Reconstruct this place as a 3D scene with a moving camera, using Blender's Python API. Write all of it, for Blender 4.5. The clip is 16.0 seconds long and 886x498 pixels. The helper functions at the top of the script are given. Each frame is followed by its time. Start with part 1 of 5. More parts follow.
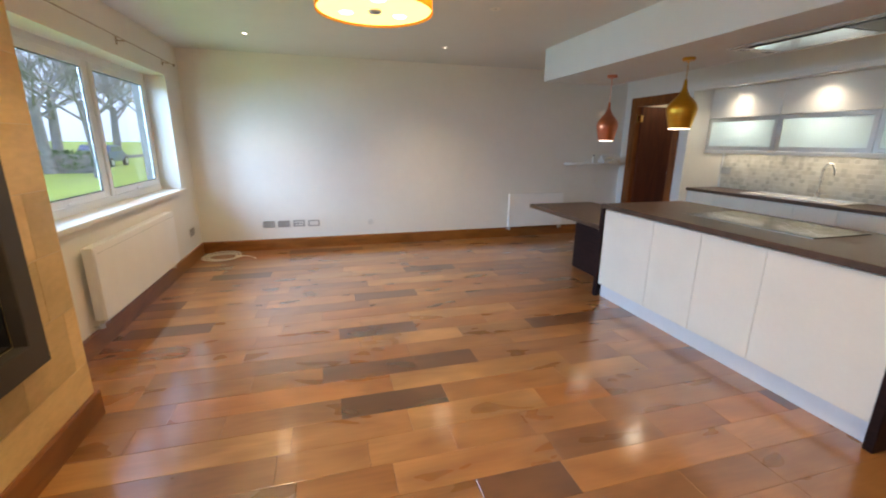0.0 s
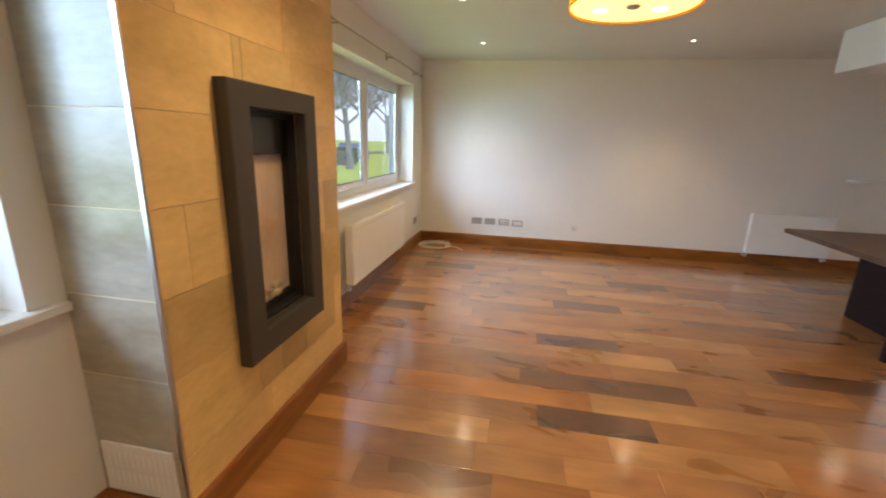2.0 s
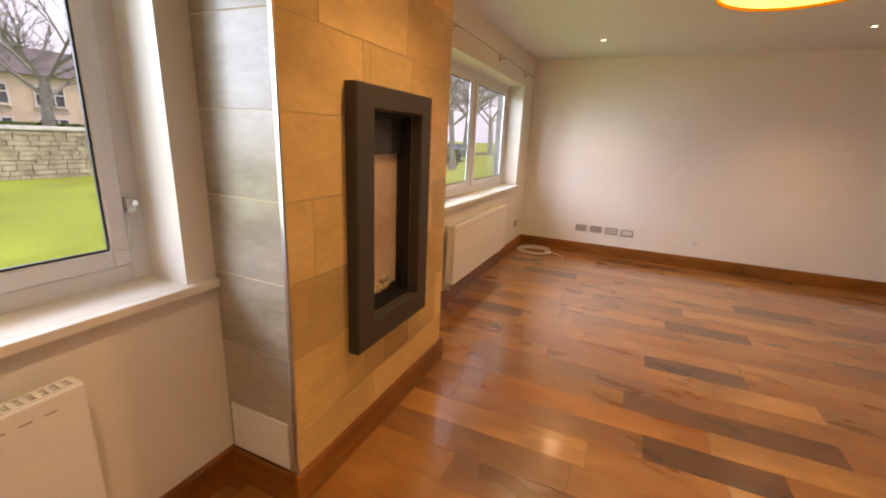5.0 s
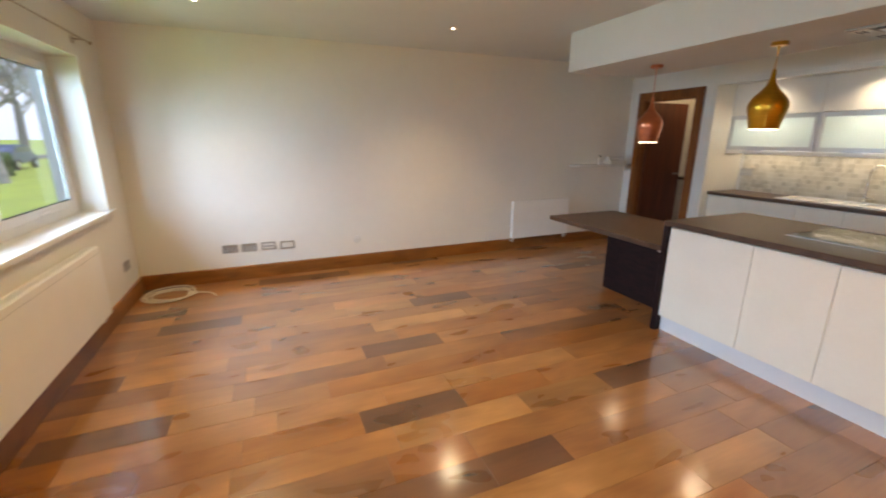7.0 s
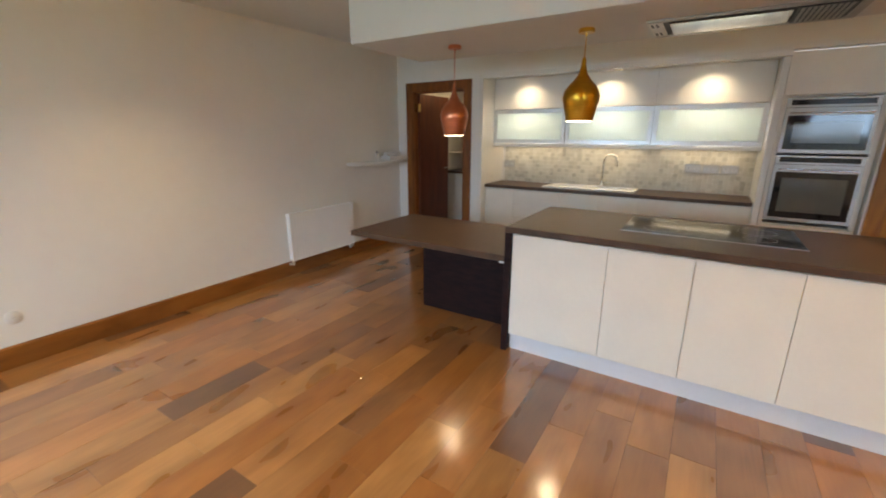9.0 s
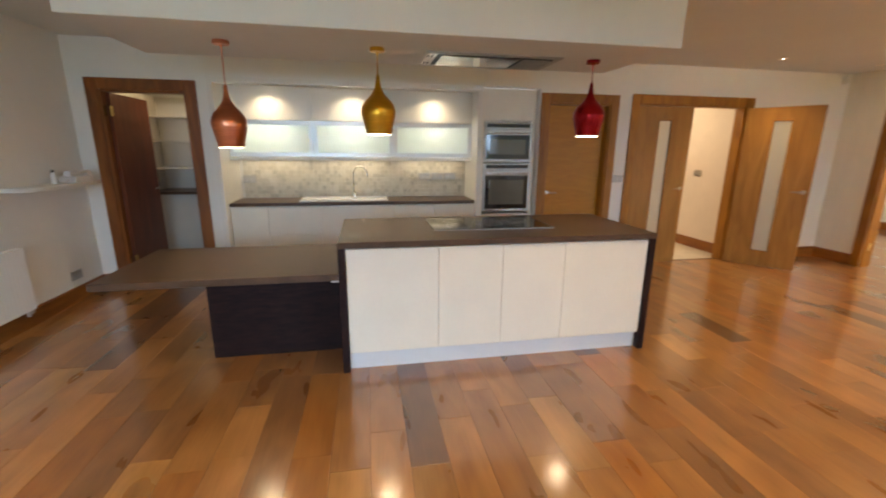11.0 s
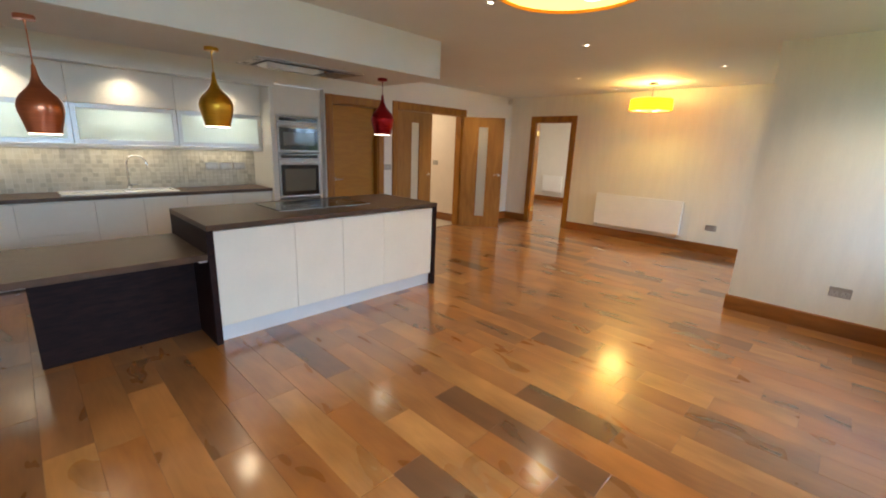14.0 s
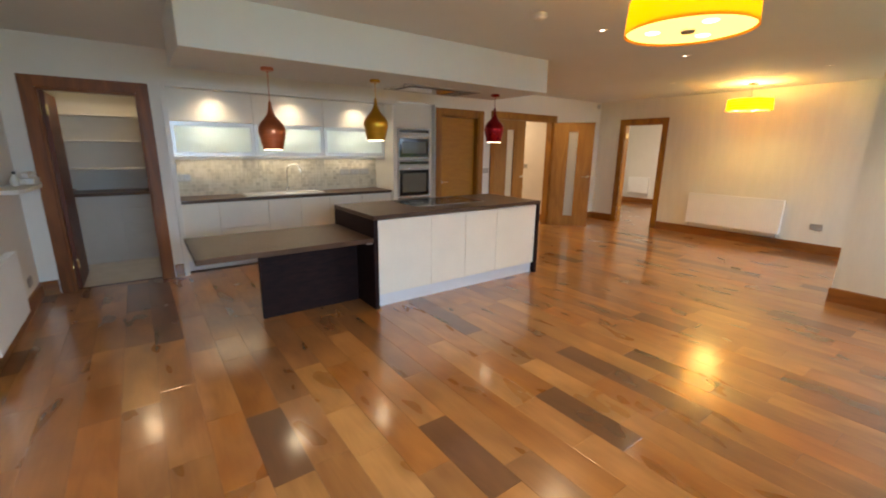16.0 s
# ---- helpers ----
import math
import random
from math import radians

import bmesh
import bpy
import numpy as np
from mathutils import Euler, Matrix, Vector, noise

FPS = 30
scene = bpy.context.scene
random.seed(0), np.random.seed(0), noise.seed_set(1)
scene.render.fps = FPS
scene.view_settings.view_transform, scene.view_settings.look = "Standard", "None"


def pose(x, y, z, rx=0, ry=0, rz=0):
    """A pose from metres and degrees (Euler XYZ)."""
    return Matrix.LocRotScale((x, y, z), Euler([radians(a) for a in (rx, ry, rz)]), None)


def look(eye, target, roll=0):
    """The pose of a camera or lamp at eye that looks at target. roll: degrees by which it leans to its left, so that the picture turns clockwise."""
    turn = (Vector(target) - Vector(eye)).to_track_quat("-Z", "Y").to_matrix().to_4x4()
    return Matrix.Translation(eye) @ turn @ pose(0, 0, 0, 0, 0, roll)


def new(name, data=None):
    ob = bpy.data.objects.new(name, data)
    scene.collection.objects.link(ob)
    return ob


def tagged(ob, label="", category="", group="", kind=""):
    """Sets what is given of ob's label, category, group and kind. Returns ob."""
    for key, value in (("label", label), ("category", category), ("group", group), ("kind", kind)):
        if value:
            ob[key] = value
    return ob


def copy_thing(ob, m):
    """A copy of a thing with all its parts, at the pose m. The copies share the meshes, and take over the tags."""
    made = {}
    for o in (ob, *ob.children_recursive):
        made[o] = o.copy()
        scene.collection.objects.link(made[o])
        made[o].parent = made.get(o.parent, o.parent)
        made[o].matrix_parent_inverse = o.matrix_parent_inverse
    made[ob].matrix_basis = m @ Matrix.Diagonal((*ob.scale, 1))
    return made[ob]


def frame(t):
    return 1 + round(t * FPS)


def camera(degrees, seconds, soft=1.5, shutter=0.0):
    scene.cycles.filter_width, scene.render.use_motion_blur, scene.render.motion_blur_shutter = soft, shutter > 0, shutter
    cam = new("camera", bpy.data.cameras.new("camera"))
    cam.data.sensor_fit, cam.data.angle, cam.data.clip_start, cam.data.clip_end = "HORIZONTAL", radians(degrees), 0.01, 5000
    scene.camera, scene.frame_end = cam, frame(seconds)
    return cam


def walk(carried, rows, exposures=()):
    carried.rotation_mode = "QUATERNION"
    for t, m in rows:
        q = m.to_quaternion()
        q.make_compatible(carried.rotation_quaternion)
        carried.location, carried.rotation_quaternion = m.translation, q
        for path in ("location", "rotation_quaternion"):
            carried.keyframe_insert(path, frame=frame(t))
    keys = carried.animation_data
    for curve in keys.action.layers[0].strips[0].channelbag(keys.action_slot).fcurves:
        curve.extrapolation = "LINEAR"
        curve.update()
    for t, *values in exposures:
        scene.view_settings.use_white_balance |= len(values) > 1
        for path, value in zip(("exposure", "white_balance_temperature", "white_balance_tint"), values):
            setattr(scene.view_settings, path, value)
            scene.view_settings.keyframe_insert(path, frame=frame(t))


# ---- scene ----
cam = camera(94.1, 16.0, soft=1.9, shutter=0.35)
PATH = [
    (0, (0.002, 0.043, 1.444), (0.528, 1.906, 0.943), 0.5),
    (0.5, (-0.023, 0.061, 1.442), (0.322, 1.966, 0.941), 0.8),
    (1, (-0.042, 0.056, 1.446), (0.081, 1.988, 0.944), 1.1),
    (1.5, (-0.078, 0.061, 1.442), (-0.188, 1.993, 0.937), 1.5),
    (2, (-0.167, 0.084, 1.441), (-0.521, 1.987, 0.936), 1.8),
    (2.5, (-0.242, 0.113, 1.446), (-0.84, 1.953, 0.94), 2.1),
    (3, (-0.238, 0.09, 1.438), (-1.061, 1.844, 0.939), 2.2),
    (3.2, (-0.186, 0.061, 1.442), (-1.086, 1.776, 0.945), 2.4),
    (5.3, (-0.251, 0.125, 1.438), (-0.97, 1.916, 0.914), 2.6),
    (5.5, (-0.285, 0.201, 1.435), (-0.878, 2.037, 0.909), 2.3),
    (6, (-0.329, 0.51, 1.441), (-0.525, 2.431, 0.92), 1.6),
    (6.5, (-0.314, 0.799, 1.498), (-0.054, 2.712, 0.975), 0.65),
    (7, (-0.312, 1.115, 1.508), (0.432, 2.896, 0.989), 0.15),
    (7.5, (-0.214, 1.405, 1.497), (0.859, 3.01, 0.97), -0.15),
    (8, (-0.12, 1.702, 1.494), (1.144, 3.162, 0.976), -0.35),
    (10.3, (0.044, 2.891, 1.483), (1.97, 3.061, 0.972), 0.2),
    (10.5, (0.024, 2.971, 1.47), (1.962, 2.998, 0.978), -0.2),
    (11, (-0.116, 3.141, 1.477), (1.796, 2.79, 1.006), 0.5),
    (11.5, (-0.212, 3.236, 1.49), (1.611, 2.538, 1.055), 1.8),
    (12, (-0.271, 3.383, 1.491), (1.406, 2.398, 1.025), 2.1),
    (12.5, (-0.352, 3.534, 1.495), (1.198, 2.362, 1.022), 2.1),
    (13, (-0.473, 3.751, 1.49), (0.992, 2.476, 1.013), 2.1),
    (13.5, (-0.566, 3.963, 1.493), (0.829, 2.615, 1.007), 2.1),
    (14, (-0.631, 4.197, 1.498), (0.715, 2.8, 1.011), 2.2),
    (14.5, (-0.707, 4.423, 1.496), (0.629, 3.017, 1.009), 2.0),
    (15, (-0.854, 4.636, 1.49), (0.536, 3.283, 1.003), 1.6),
    (15.5, (-0.894, 4.816, 1.497), (0.585, 3.56, 1.012), 1.1),
    (16, (-0.881, 5.0, 1.503), (0.689, 3.854, 1.029), 0.7),
]
walk(cam, [(t, look(eye, target, roll)) for t, eye, target, roll in PATH],
     [(0, 0.84, 6700, 9), (2, 0.73, 7500, 13), (3, 0.60, 8100, 17), (5.3, 0.57, 10200, 29), (6, 0.80, 9300, 21), (6.5, 0.88, 7700, 11), (7, 0.80, 7900, 13), (8, 0.75, 7900, 12),
      (10.4, 0.90, 8000, 9), (11.5, 0.86, 8000, 10), (13, 0.75, 7200, 7), (15, 0.70, 7200, 8), (16, 0.70, 7900, 10)])


# ---- light ----
world = bpy.data.worlds.new("world")
scene.world = world
world.use_nodes = True
wn = world.node_tree.nodes
sky = wn.new("ShaderNodeTexSky")
sky.sky_type = "NISHITA"
sky.sun_disc = False
sky.sun_elevation, sky.sun_rotation = radians(66), radians(63)
sky.dust_density, sky.ozone_density = 4.0, 1.5
haze = wn.new("ShaderNodeMixRGB")
haze.inputs[0].default_value = 0.75
haze.inputs[2].default_value = (4.7, 6.1, 9.6, 1)
world.node_tree.links.new(sky.outputs[0], haze.inputs[1])
world.node_tree.links.new(haze.outputs[0], wn["Background"].inputs[0])
wn["Background"].inputs[1].default_value = 0.15
sun = new("sun", bpy.data.lights.new("sun", "SUN"))
sun.data.energy, sun.data.angle, sun.data.color = 1.0, radians(15), (1.0, 0.97, 0.92)
sun.matrix_world = look((0, 0, 30), (-12.0, -6.0, 0))


def area_light(name, eye, target, sx, sy, watts, colour):
    ob = new(name, bpy.data.lights.new(name, "AREA"))
    ob.data.shape, ob.data.size, ob.data.size_y = "RECTANGLE", sx, sy
    ob.data.energy, ob.data.color = watts, colour
    ob.matrix_world = look(eye, target)
    return ob


def spot_light(name, x, y, z, watts, colour, angle=110, radius=0.03, blend=0.6):
    ob = new(name, bpy.data.lights.new(name, "SPOT"))
    ob.data.energy, ob.data.color, ob.data.spot_size = watts, colour, radians(angle)
    ob.data.spot_blend, ob.data.shadow_soft_size = blend, radius
    ob.matrix_world = pose(x, y, z)
    return ob


def point_light(name, x, y, z, watts, colour, radius=0.05):
    ob = new(name, bpy.data.lights.new(name, "POINT"))
    ob.data.energy, ob.data.color, ob.data.shadow_soft_size = watts, colour, radius
    ob.matrix_world = pose(x, y, z)
    return ob


DAY = (0.38, 0.63, 1.0)
LAWN = (0.55, 0.90, 0.80)
WARM = (1.0, 0.80, 0.54)
LAMP = (1.0, 0.68, 0.23)
# added lamps outside the windows: sky light, and bounce up off the lawn
for y, width, watts in ((4.24, 3.6, 330), (0.30, 2.4, 100), (-2.02, 2.9, 260)):
    area_light("window_sky_fill", (-3.7, y, 2.5), (0.6, y, 0.75), width, 2.2, watts, DAY)
    area_light("lawn_bounce_fill", (-4.6, y, 0.30), (0.6, y, 2.0), width, 1.2, watts * 0.14, LAWN)
# unseen fill lamps added to brighten the rooms beyond the doors
area_light("hall_fill", (5.9, -0.95, 2.44), (5.9, -0.95, 0), 0.8, 0.8, 13, (1.0, 0.80, 0.58))
area_light("back_room_fill", (2.9, -5.4, 2.44), (2.9, -5.4, 0), 1.2, 1.2, 45, (1.0, 0.95, 0.88))
point_light("pantry_fill", 5.5, 5.3, 2.3, 3.5, WARM)
DOWNLIGHTS = [(-0.70, 4.98), (1.40, 4.98), (-0.72, 3.55), (1.40, 3.50), (1.43, 1.67), (-0.66, 1.67), (-0.65, 0.08), (1.45, 0.14),
              (2.40, -1.58), (2.39, -2.87), (0.65, -1.62), (0.69, -3.02), (4.12, -1.49), (4.13, -2.88)]
UNLIT = {3}
for i, (dx, dy) in enumerate(DOWNLIGHTS):
    if i not in UNLIT:
        spot_light("downlight_beam", dx, dy, 2.47, 2.5 if dy < -2.8 else 34, WARM, 112, blend=1.0)

# ---- materials ----


def nodes_of(name):
    m = bpy.data.materials.new(name)
    m.use_nodes = True
    return m, m.node_tree.nodes, m.node_tree.links, m.node_tree.nodes["Principled BSDF"]


def rgb(c):
    return (c[0], c[1], c[2], 1.0)


def mat(name, colour, rough=0.5, metal=0.0, vary=0.08, scale=6.0, bump=0.0, bump_scale=60.0, coat=0.0, stretch=(1, 1, 1), tint=None, per_object=0.0, spec=0.5):
    """A surface with colour variation at two scales and fine relief."""
    m, n, l, b = nodes_of(name)
    co = n.new("ShaderNodeTexCoord")
    mp = n.new("ShaderNodeMapping")
    mp.inputs["Scale"].default_value = stretch
    l.new(co.outputs["Object"], mp.inputs["Vector"])
    big, small = n.new("ShaderNodeTexNoise"), n.new("ShaderNodeTexNoise")
    big.inputs["Scale"].default_value, big.inputs["Detail"].default_value = scale, 4
    small.inputs["Scale"].default_value, small.inputs["Detail"].default_value = scale * 9, 6
    l.new(mp.outputs[0], big.inputs["Vector"])
    l.new(mp.outputs[0], small.inputs["Vector"])
    add = n.new("ShaderNodeMath")
    add.operation = "MULTIPLY_ADD"
    add.inputs[1].default_value = 0.4
    l.new(small.outputs["Fac"], add.inputs[0])
    l.new(big.outputs["Fac"], add.inputs[2])
    ramp = n.new("ShaderNodeMapRange")
    ramp.inputs[1].default_value, ramp.inputs[2].default_value = 0.45, 0.95
    l.new(add.outputs[0], ramp.inputs[0])
    mix = n.new("ShaderNodeMixRGB")
    other = tint or tuple(c * (1 - 2 * vary) for c in colour)
    mix.inputs[1].default_value, mix.inputs[2].default_value = rgb(other), rgb(tuple(min(1, c * (1 + vary)) for c in colour))
    l.new(ramp.outputs[0], mix.inputs[0])
    out = mix.outputs[0]
    if per_object:
        info = n.new("ShaderNodeObjectInfo")
        hsv = n.new("ShaderNodeHueSaturation")
        rr = n.new("ShaderNodeMapRange")
        rr.inputs[3].default_value, rr.inputs[4].default_value = 1 - per_object, 1 + per_object
        l.new(info.outputs["Random"], rr.inputs[0])
        l.new(rr.outputs[0], hsv.inputs["Value"])
        l.new(out, hsv.inputs["Color"])
        out = hsv.outputs[0]
        off = n.new("ShaderNodeVectorMath")
        off.operation = "SCALE"
        off.inputs[0].default_value = (37, 19, 53)
        l.new(info.outputs["Random"], off.inputs["Scale"])
        l.new(off.outputs[0], mp.inputs["Location"])
    l.new(out, b.inputs["Base Color"])
    b.inputs["Metallic"].default_value = metal
    b.inputs["Specular IOR Level"].default_value = spec
    b.inputs["Coat Weight"].default_value = coat
    b.inputs["Coat Roughness"].default_value = 0.12
    rg = n.new("ShaderNodeMapRange")
    rg.inputs[3].default_value, rg.inputs[4].default_value = max(0.02, rough * 0.95), min(1, rough * 1.05)
    l.new(small.outputs["Fac"], rg.inputs[0])
    l.new(rg.outputs[0], b.inputs["Roughness"])
    if bump:
        fine = n.new("ShaderNodeTexNoise")
        fine.inputs["Scale"].default_value, fine.inputs["Detail"].default_value = bump_scale, 3
        l.new(mp.outputs[0], fine.inputs["Vector"])
        bp = n.new("ShaderNodeBump")
        bp.inputs["Strength"].default_value, bp.inputs["Distance"].default_value = bump, 0.004
        l.new(fine.outputs["Fac"], bp.inputs["Height"])
        l.new(bp.outputs[0], b.inputs["Normal"])
    return m


def wood(name, dark, light, along="X", rough=0.3, coat=0.0, grain=1.0, across=6.0):
    """Wood with long grain along one axis, broad bands and knots."""
    m, n, l, b = nodes_of(name)
    co, mp = n.new("ShaderNodeTexCoord"), n.new("ShaderNodeMapping")
    s = {"X": (1.1, across, across), "Y": (across, 1.1, across), "Z": (across, across, 1.1)}[along]
    mp.inputs["Scale"].default_value = tuple(v * grain for v in s)
    l.new(co.outputs["Object"], mp.inputs["Vector"])
    info = n.new("ShaderNodeObjectInfo")
    off = n.new("ShaderNodeVectorMath")
    off.operation = "SCALE"
    off.inputs[0].default_value = (91, 47, 63)
    l.new(info.outputs["Random"], off.inputs["Scale"])
    l.new(off.outputs[0], mp.inputs["Location"])
    band, fine = n.new("ShaderNodeTexNoise"), n.new("ShaderNodeTexNoise")
    band.inputs["Scale"].default_value, band.inputs["Detail"].default_value, band.inputs["Distortion"].default_value = 1.5, 7, 1.6
    fine.inputs["Scale"].default_value, fine.inputs["Detail"].default_value = 11, 6
    l.new(mp.outputs[0], band.inputs["Vector"])
    l.new(mp.outputs[0], fine.inputs["Vector"])
    mix = n.new("ShaderNodeMath")
    mix.operation = "MULTIPLY_ADD"
    mix.inputs[1].default_value = 0.12
    l.new(fine.outputs["Fac"], mix.inputs[0])
    l.new(band.outputs["Fac"], mix.inputs[2])
    ramp = n.new("ShaderNodeValToRGB")
    ramp.color_ramp.elements[0].position, ramp.color_ramp.elements[0].color = 0.38, rgb(dark)
    ramp.color_ramp.elements[1].position, ramp.color_ramp.elements[1].color = 0.74, rgb(light)
    l.new(mix.outputs[0], ramp.inputs[0])
    out = ramp.outputs[0]
    l.new(out, b.inputs["Base Color"])
    rg = n.new("ShaderNodeMapRange")
    rg.inputs[3].default_value, rg.inputs[4].default_value = rough * 0.92, rough * 1.08
    l.new(fine.outputs["Fac"], rg.inputs[0])
    l.new(rg.outputs[0], b.inputs["Roughness"])
    b.inputs["Coat Weight"].default_value, b.inputs["Coat Roughness"].default_value = coat, 0.13
    bp = n.new("ShaderNodeBump")
    bp.inputs["Strength"].default_value, bp.inputs["Distance"].default_value = 0.03, 0.0004
    l.new(fine.outputs["Fac"], bp.inputs["Height"])
    l.new(bp.outputs[0], b.inputs["Normal"])
    return m


def glow(name, colour, strength):
    m, n, l, b = nodes_of(name)
    b.inputs["Base Color"].default_value = rgb(colour)
    b.inputs["Emission Color"].default_value = rgb(colour)
    b.inputs["Emission Strength"].default_value = strength
    return m


def glass(name, colour=(1, 1, 1), rough=0.0, alpha_mix=0.0):
    """Clear pane: mostly straight through, with a gloss by Fresnel."""
    m = bpy.data.materials.new(name)
    m.use_nodes = True
    n, l = m.node_tree.nodes, m.node_tree.links
    n.remove(n["Principled BSDF"])
    tr, gl, fr, mx = n.new("ShaderNodeBsdfTransparent"), n.new("ShaderNodeBsdfGlossy"), n.new("ShaderNodeLayerWeight"), n.new("ShaderNodeMixShader")
    pw, ma = n.new("ShaderNodeMath"), n.new("ShaderNodeMath")
    pw.operation, ma.operation = "POWER", "MULTIPLY_ADD"
    pw.inputs[1].default_value, ma.inputs[1].default_value, ma.inputs[2].default_value = 5.0, 0.9, 0.03
    l.new(fr.outputs["Facing"], pw.inputs[0])
    l.new(pw.outputs[0], ma.inputs[0])
    tr.inputs[0].default_value = rgb(colour)
    gl.inputs["Roughness"].default_value = rough
    l.new(ma.outputs[0], mx.inputs[0])
    l.new(tr.outputs[0], mx.inputs[1])
    l.new(gl.outputs[0], mx.inputs[2])
    l.new(mx.outputs[0], n["Material Output"].inputs[0])
    return m


def frosted(name, colour, through_light=0.5, rough=0.25):
    m = bpy.data.materials.new(name)
    m.use_nodes = True
    n, l = m.node_tree.nodes, m.node_tree.links
    b = n["Principled BSDF"]
    b.inputs["Base Color"].default_value = rgb(colour)
    b.inputs["Roughness"].default_value = rough
    t, mx = n.new("ShaderNodeBsdfTranslucent"), n.new("ShaderNodeMixShader")
    t.inputs[0].default_value = rgb(colour)
    mx.inputs[0].default_value = through_light
    l.new(b.outputs[0], mx.inputs[1])
    l.new(t.outputs[0], mx.inputs[2])
    l.new(mx.outputs[0], n["Material Output"].inputs[0])
    return m


M_WALL = mat("wall_paint", (0.83, 0.80, 0.74), 0.6, vary=0.02, scale=1.2, bump=0.15, bump_scale=140)
M_PAPER = mat("streaked_wallpaper", (0.83, 0.79, 0.70), 0.55, vary=0.025, scale=3.0, stretch=(3.5, 3.5, 0.55), bump=0.25, bump_scale=30)
M_CEIL = mat("ceiling_paint", (0.70, 0.71, 0.695), 0.75, vary=0.02, scale=1.0, bump=0.1, bump_scale=160)
M_SKIRT = wood("skirting_wood", (0.17, 0.052, 0.009), (0.34, 0.118, 0.024), "X", 0.32, 0.2, 0.6)
M_SKIRT_Y = wood("skirting_wood_y", (0.17, 0.052, 0.009), (0.34, 0.118, 0.024), "Y", 0.32, 0.2, 0.6)
M_FRAME = wood("door_frame_wood", (0.24, 0.085, 0.007), (0.42, 0.168, 0.015), "Z", 0.45, 0.0, 0.7)
M_OAK = wood("door_leaf_oak", (0.40, 0.160, 0.008), (0.47, 0.200, 0.012), "Y", 0.45, 0.0, 1.4)
M_OAK_Z = wood("door_leaf_walnut", (0.28, 0.118, 0.022), (0.40, 0.185, 0.040), "Z", 0.45, 0.0, 0.7)
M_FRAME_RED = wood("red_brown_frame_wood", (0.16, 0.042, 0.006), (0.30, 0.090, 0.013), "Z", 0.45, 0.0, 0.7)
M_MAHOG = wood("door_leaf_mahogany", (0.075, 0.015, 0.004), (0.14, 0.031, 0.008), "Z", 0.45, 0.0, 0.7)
def plank_wood(name, dark, light):
    """Varnished walnut board: cathedral figure, soft mottling and pores, other on each board."""
    m, n, l, b = nodes_of(name)
    co, mp, info, off = n.new("ShaderNodeTexCoord"), n.new("ShaderNodeMapping"), n.new("ShaderNodeObjectInfo"), n.new("ShaderNodeVectorMath")
    l.new(co.outputs["Object"], mp.inputs["Vector"])
    off.operation = "SCALE"
    off.inputs[0].default_value = (91, 47, 63)
    l.new(info.outputs["Random"], off.inputs["Scale"])
    l.new(off.outputs[0], mp.inputs["Location"])

    def noise(scale, detail, stretch, distortion=0.0):
        mm, tx = n.new("ShaderNodeMapping"), n.new("ShaderNodeTexNoise")
        mm.inputs["Scale"].default_value = stretch
        l.new(mp.outputs[0], mm.inputs["Vector"])
        l.new(mm.outputs[0], tx.inputs["Vector"])
        tx.inputs["Scale"].default_value, tx.inputs["Detail"].default_value, tx.inputs["Distortion"].default_value = scale, detail, distortion
        return tx.outputs["Fac"]

    def math_node(op, a, c, d=None):
        k = n.new("ShaderNodeMath")
        k.operation = op
        for i, v in enumerate((a, c, d)):
            if v is None:
                continue
            if isinstance(v, (int, float)):
                k.inputs[i].default_value = v
            else:
                l.new(v, k.inputs[i])
        return k.outputs[0]

    mottle = noise(2.6, 1.6, (0.9, 2.0, 2.0), 0.5)
    figure = noise(2.4, 2, (0.55, 3.4, 3.4), 0.9)
    rings = math_node("PINGPONG", math_node("MULTIPLY", figure, 5.0), 0.5)
    pores = noise(16, 3, (0.35, 4.0, 4.0))
    tone = math_node("MULTIPLY_ADD", rings, 0.14, math_node("MULTIPLY_ADD", mottle, 0.95, -0.08))
    tone = math_node("MULTIPLY_ADD", pores, 0.16, math_node("ADD", tone, -0.01))
    ramp = n.new("ShaderNodeValToRGB")
    ramp.color_ramp.elements[0].position, ramp.color_ramp.elements[0].color = 0.20, rgb(dark)
    ramp.color_ramp.elements[1].position, ramp.color_ramp.elements[1].color = 0.77, rgb(light)
    l.new(tone, ramp.inputs[0])
    hsv, rr = n.new("ShaderNodeHueSaturation"), n.new("ShaderNodeMapRange")
    rr.inputs[3].default_value, rr.inputs[4].default_value = 0.84, 1.16
    l.new(info.outputs["Random"], rr.inputs[0])
    l.new(rr.outputs[0], hsv.inputs["Value"])
    l.new(ramp.outputs[0], hsv.inputs["Color"])
    l.new(hsv.outputs[0], b.inputs["Base Color"])
    rg = n.new("ShaderNodeMapRange")
    rg.inputs[3].default_value, rg.inputs[4].default_value = 0.24, 0.34
    l.new(mottle, rg.inputs[0])
    l.new(rg.outputs[0], b.inputs["Roughness"])
    b.inputs["Coat Weight"].default_value, b.inputs["Coat Roughness"].default_value = 1.0, 0.155
    b.inputs["Coat IOR"].default_value = 1.75
    bp = n.new("ShaderNodeBump")
    bp.inputs["Strength"].default_value, bp.inputs["Distance"].default_value = 0.05, 0.0006
    l.new(mottle, bp.inputs["Height"])
    l.new(bp.outputs[0], b.inputs["Normal"])
    return m


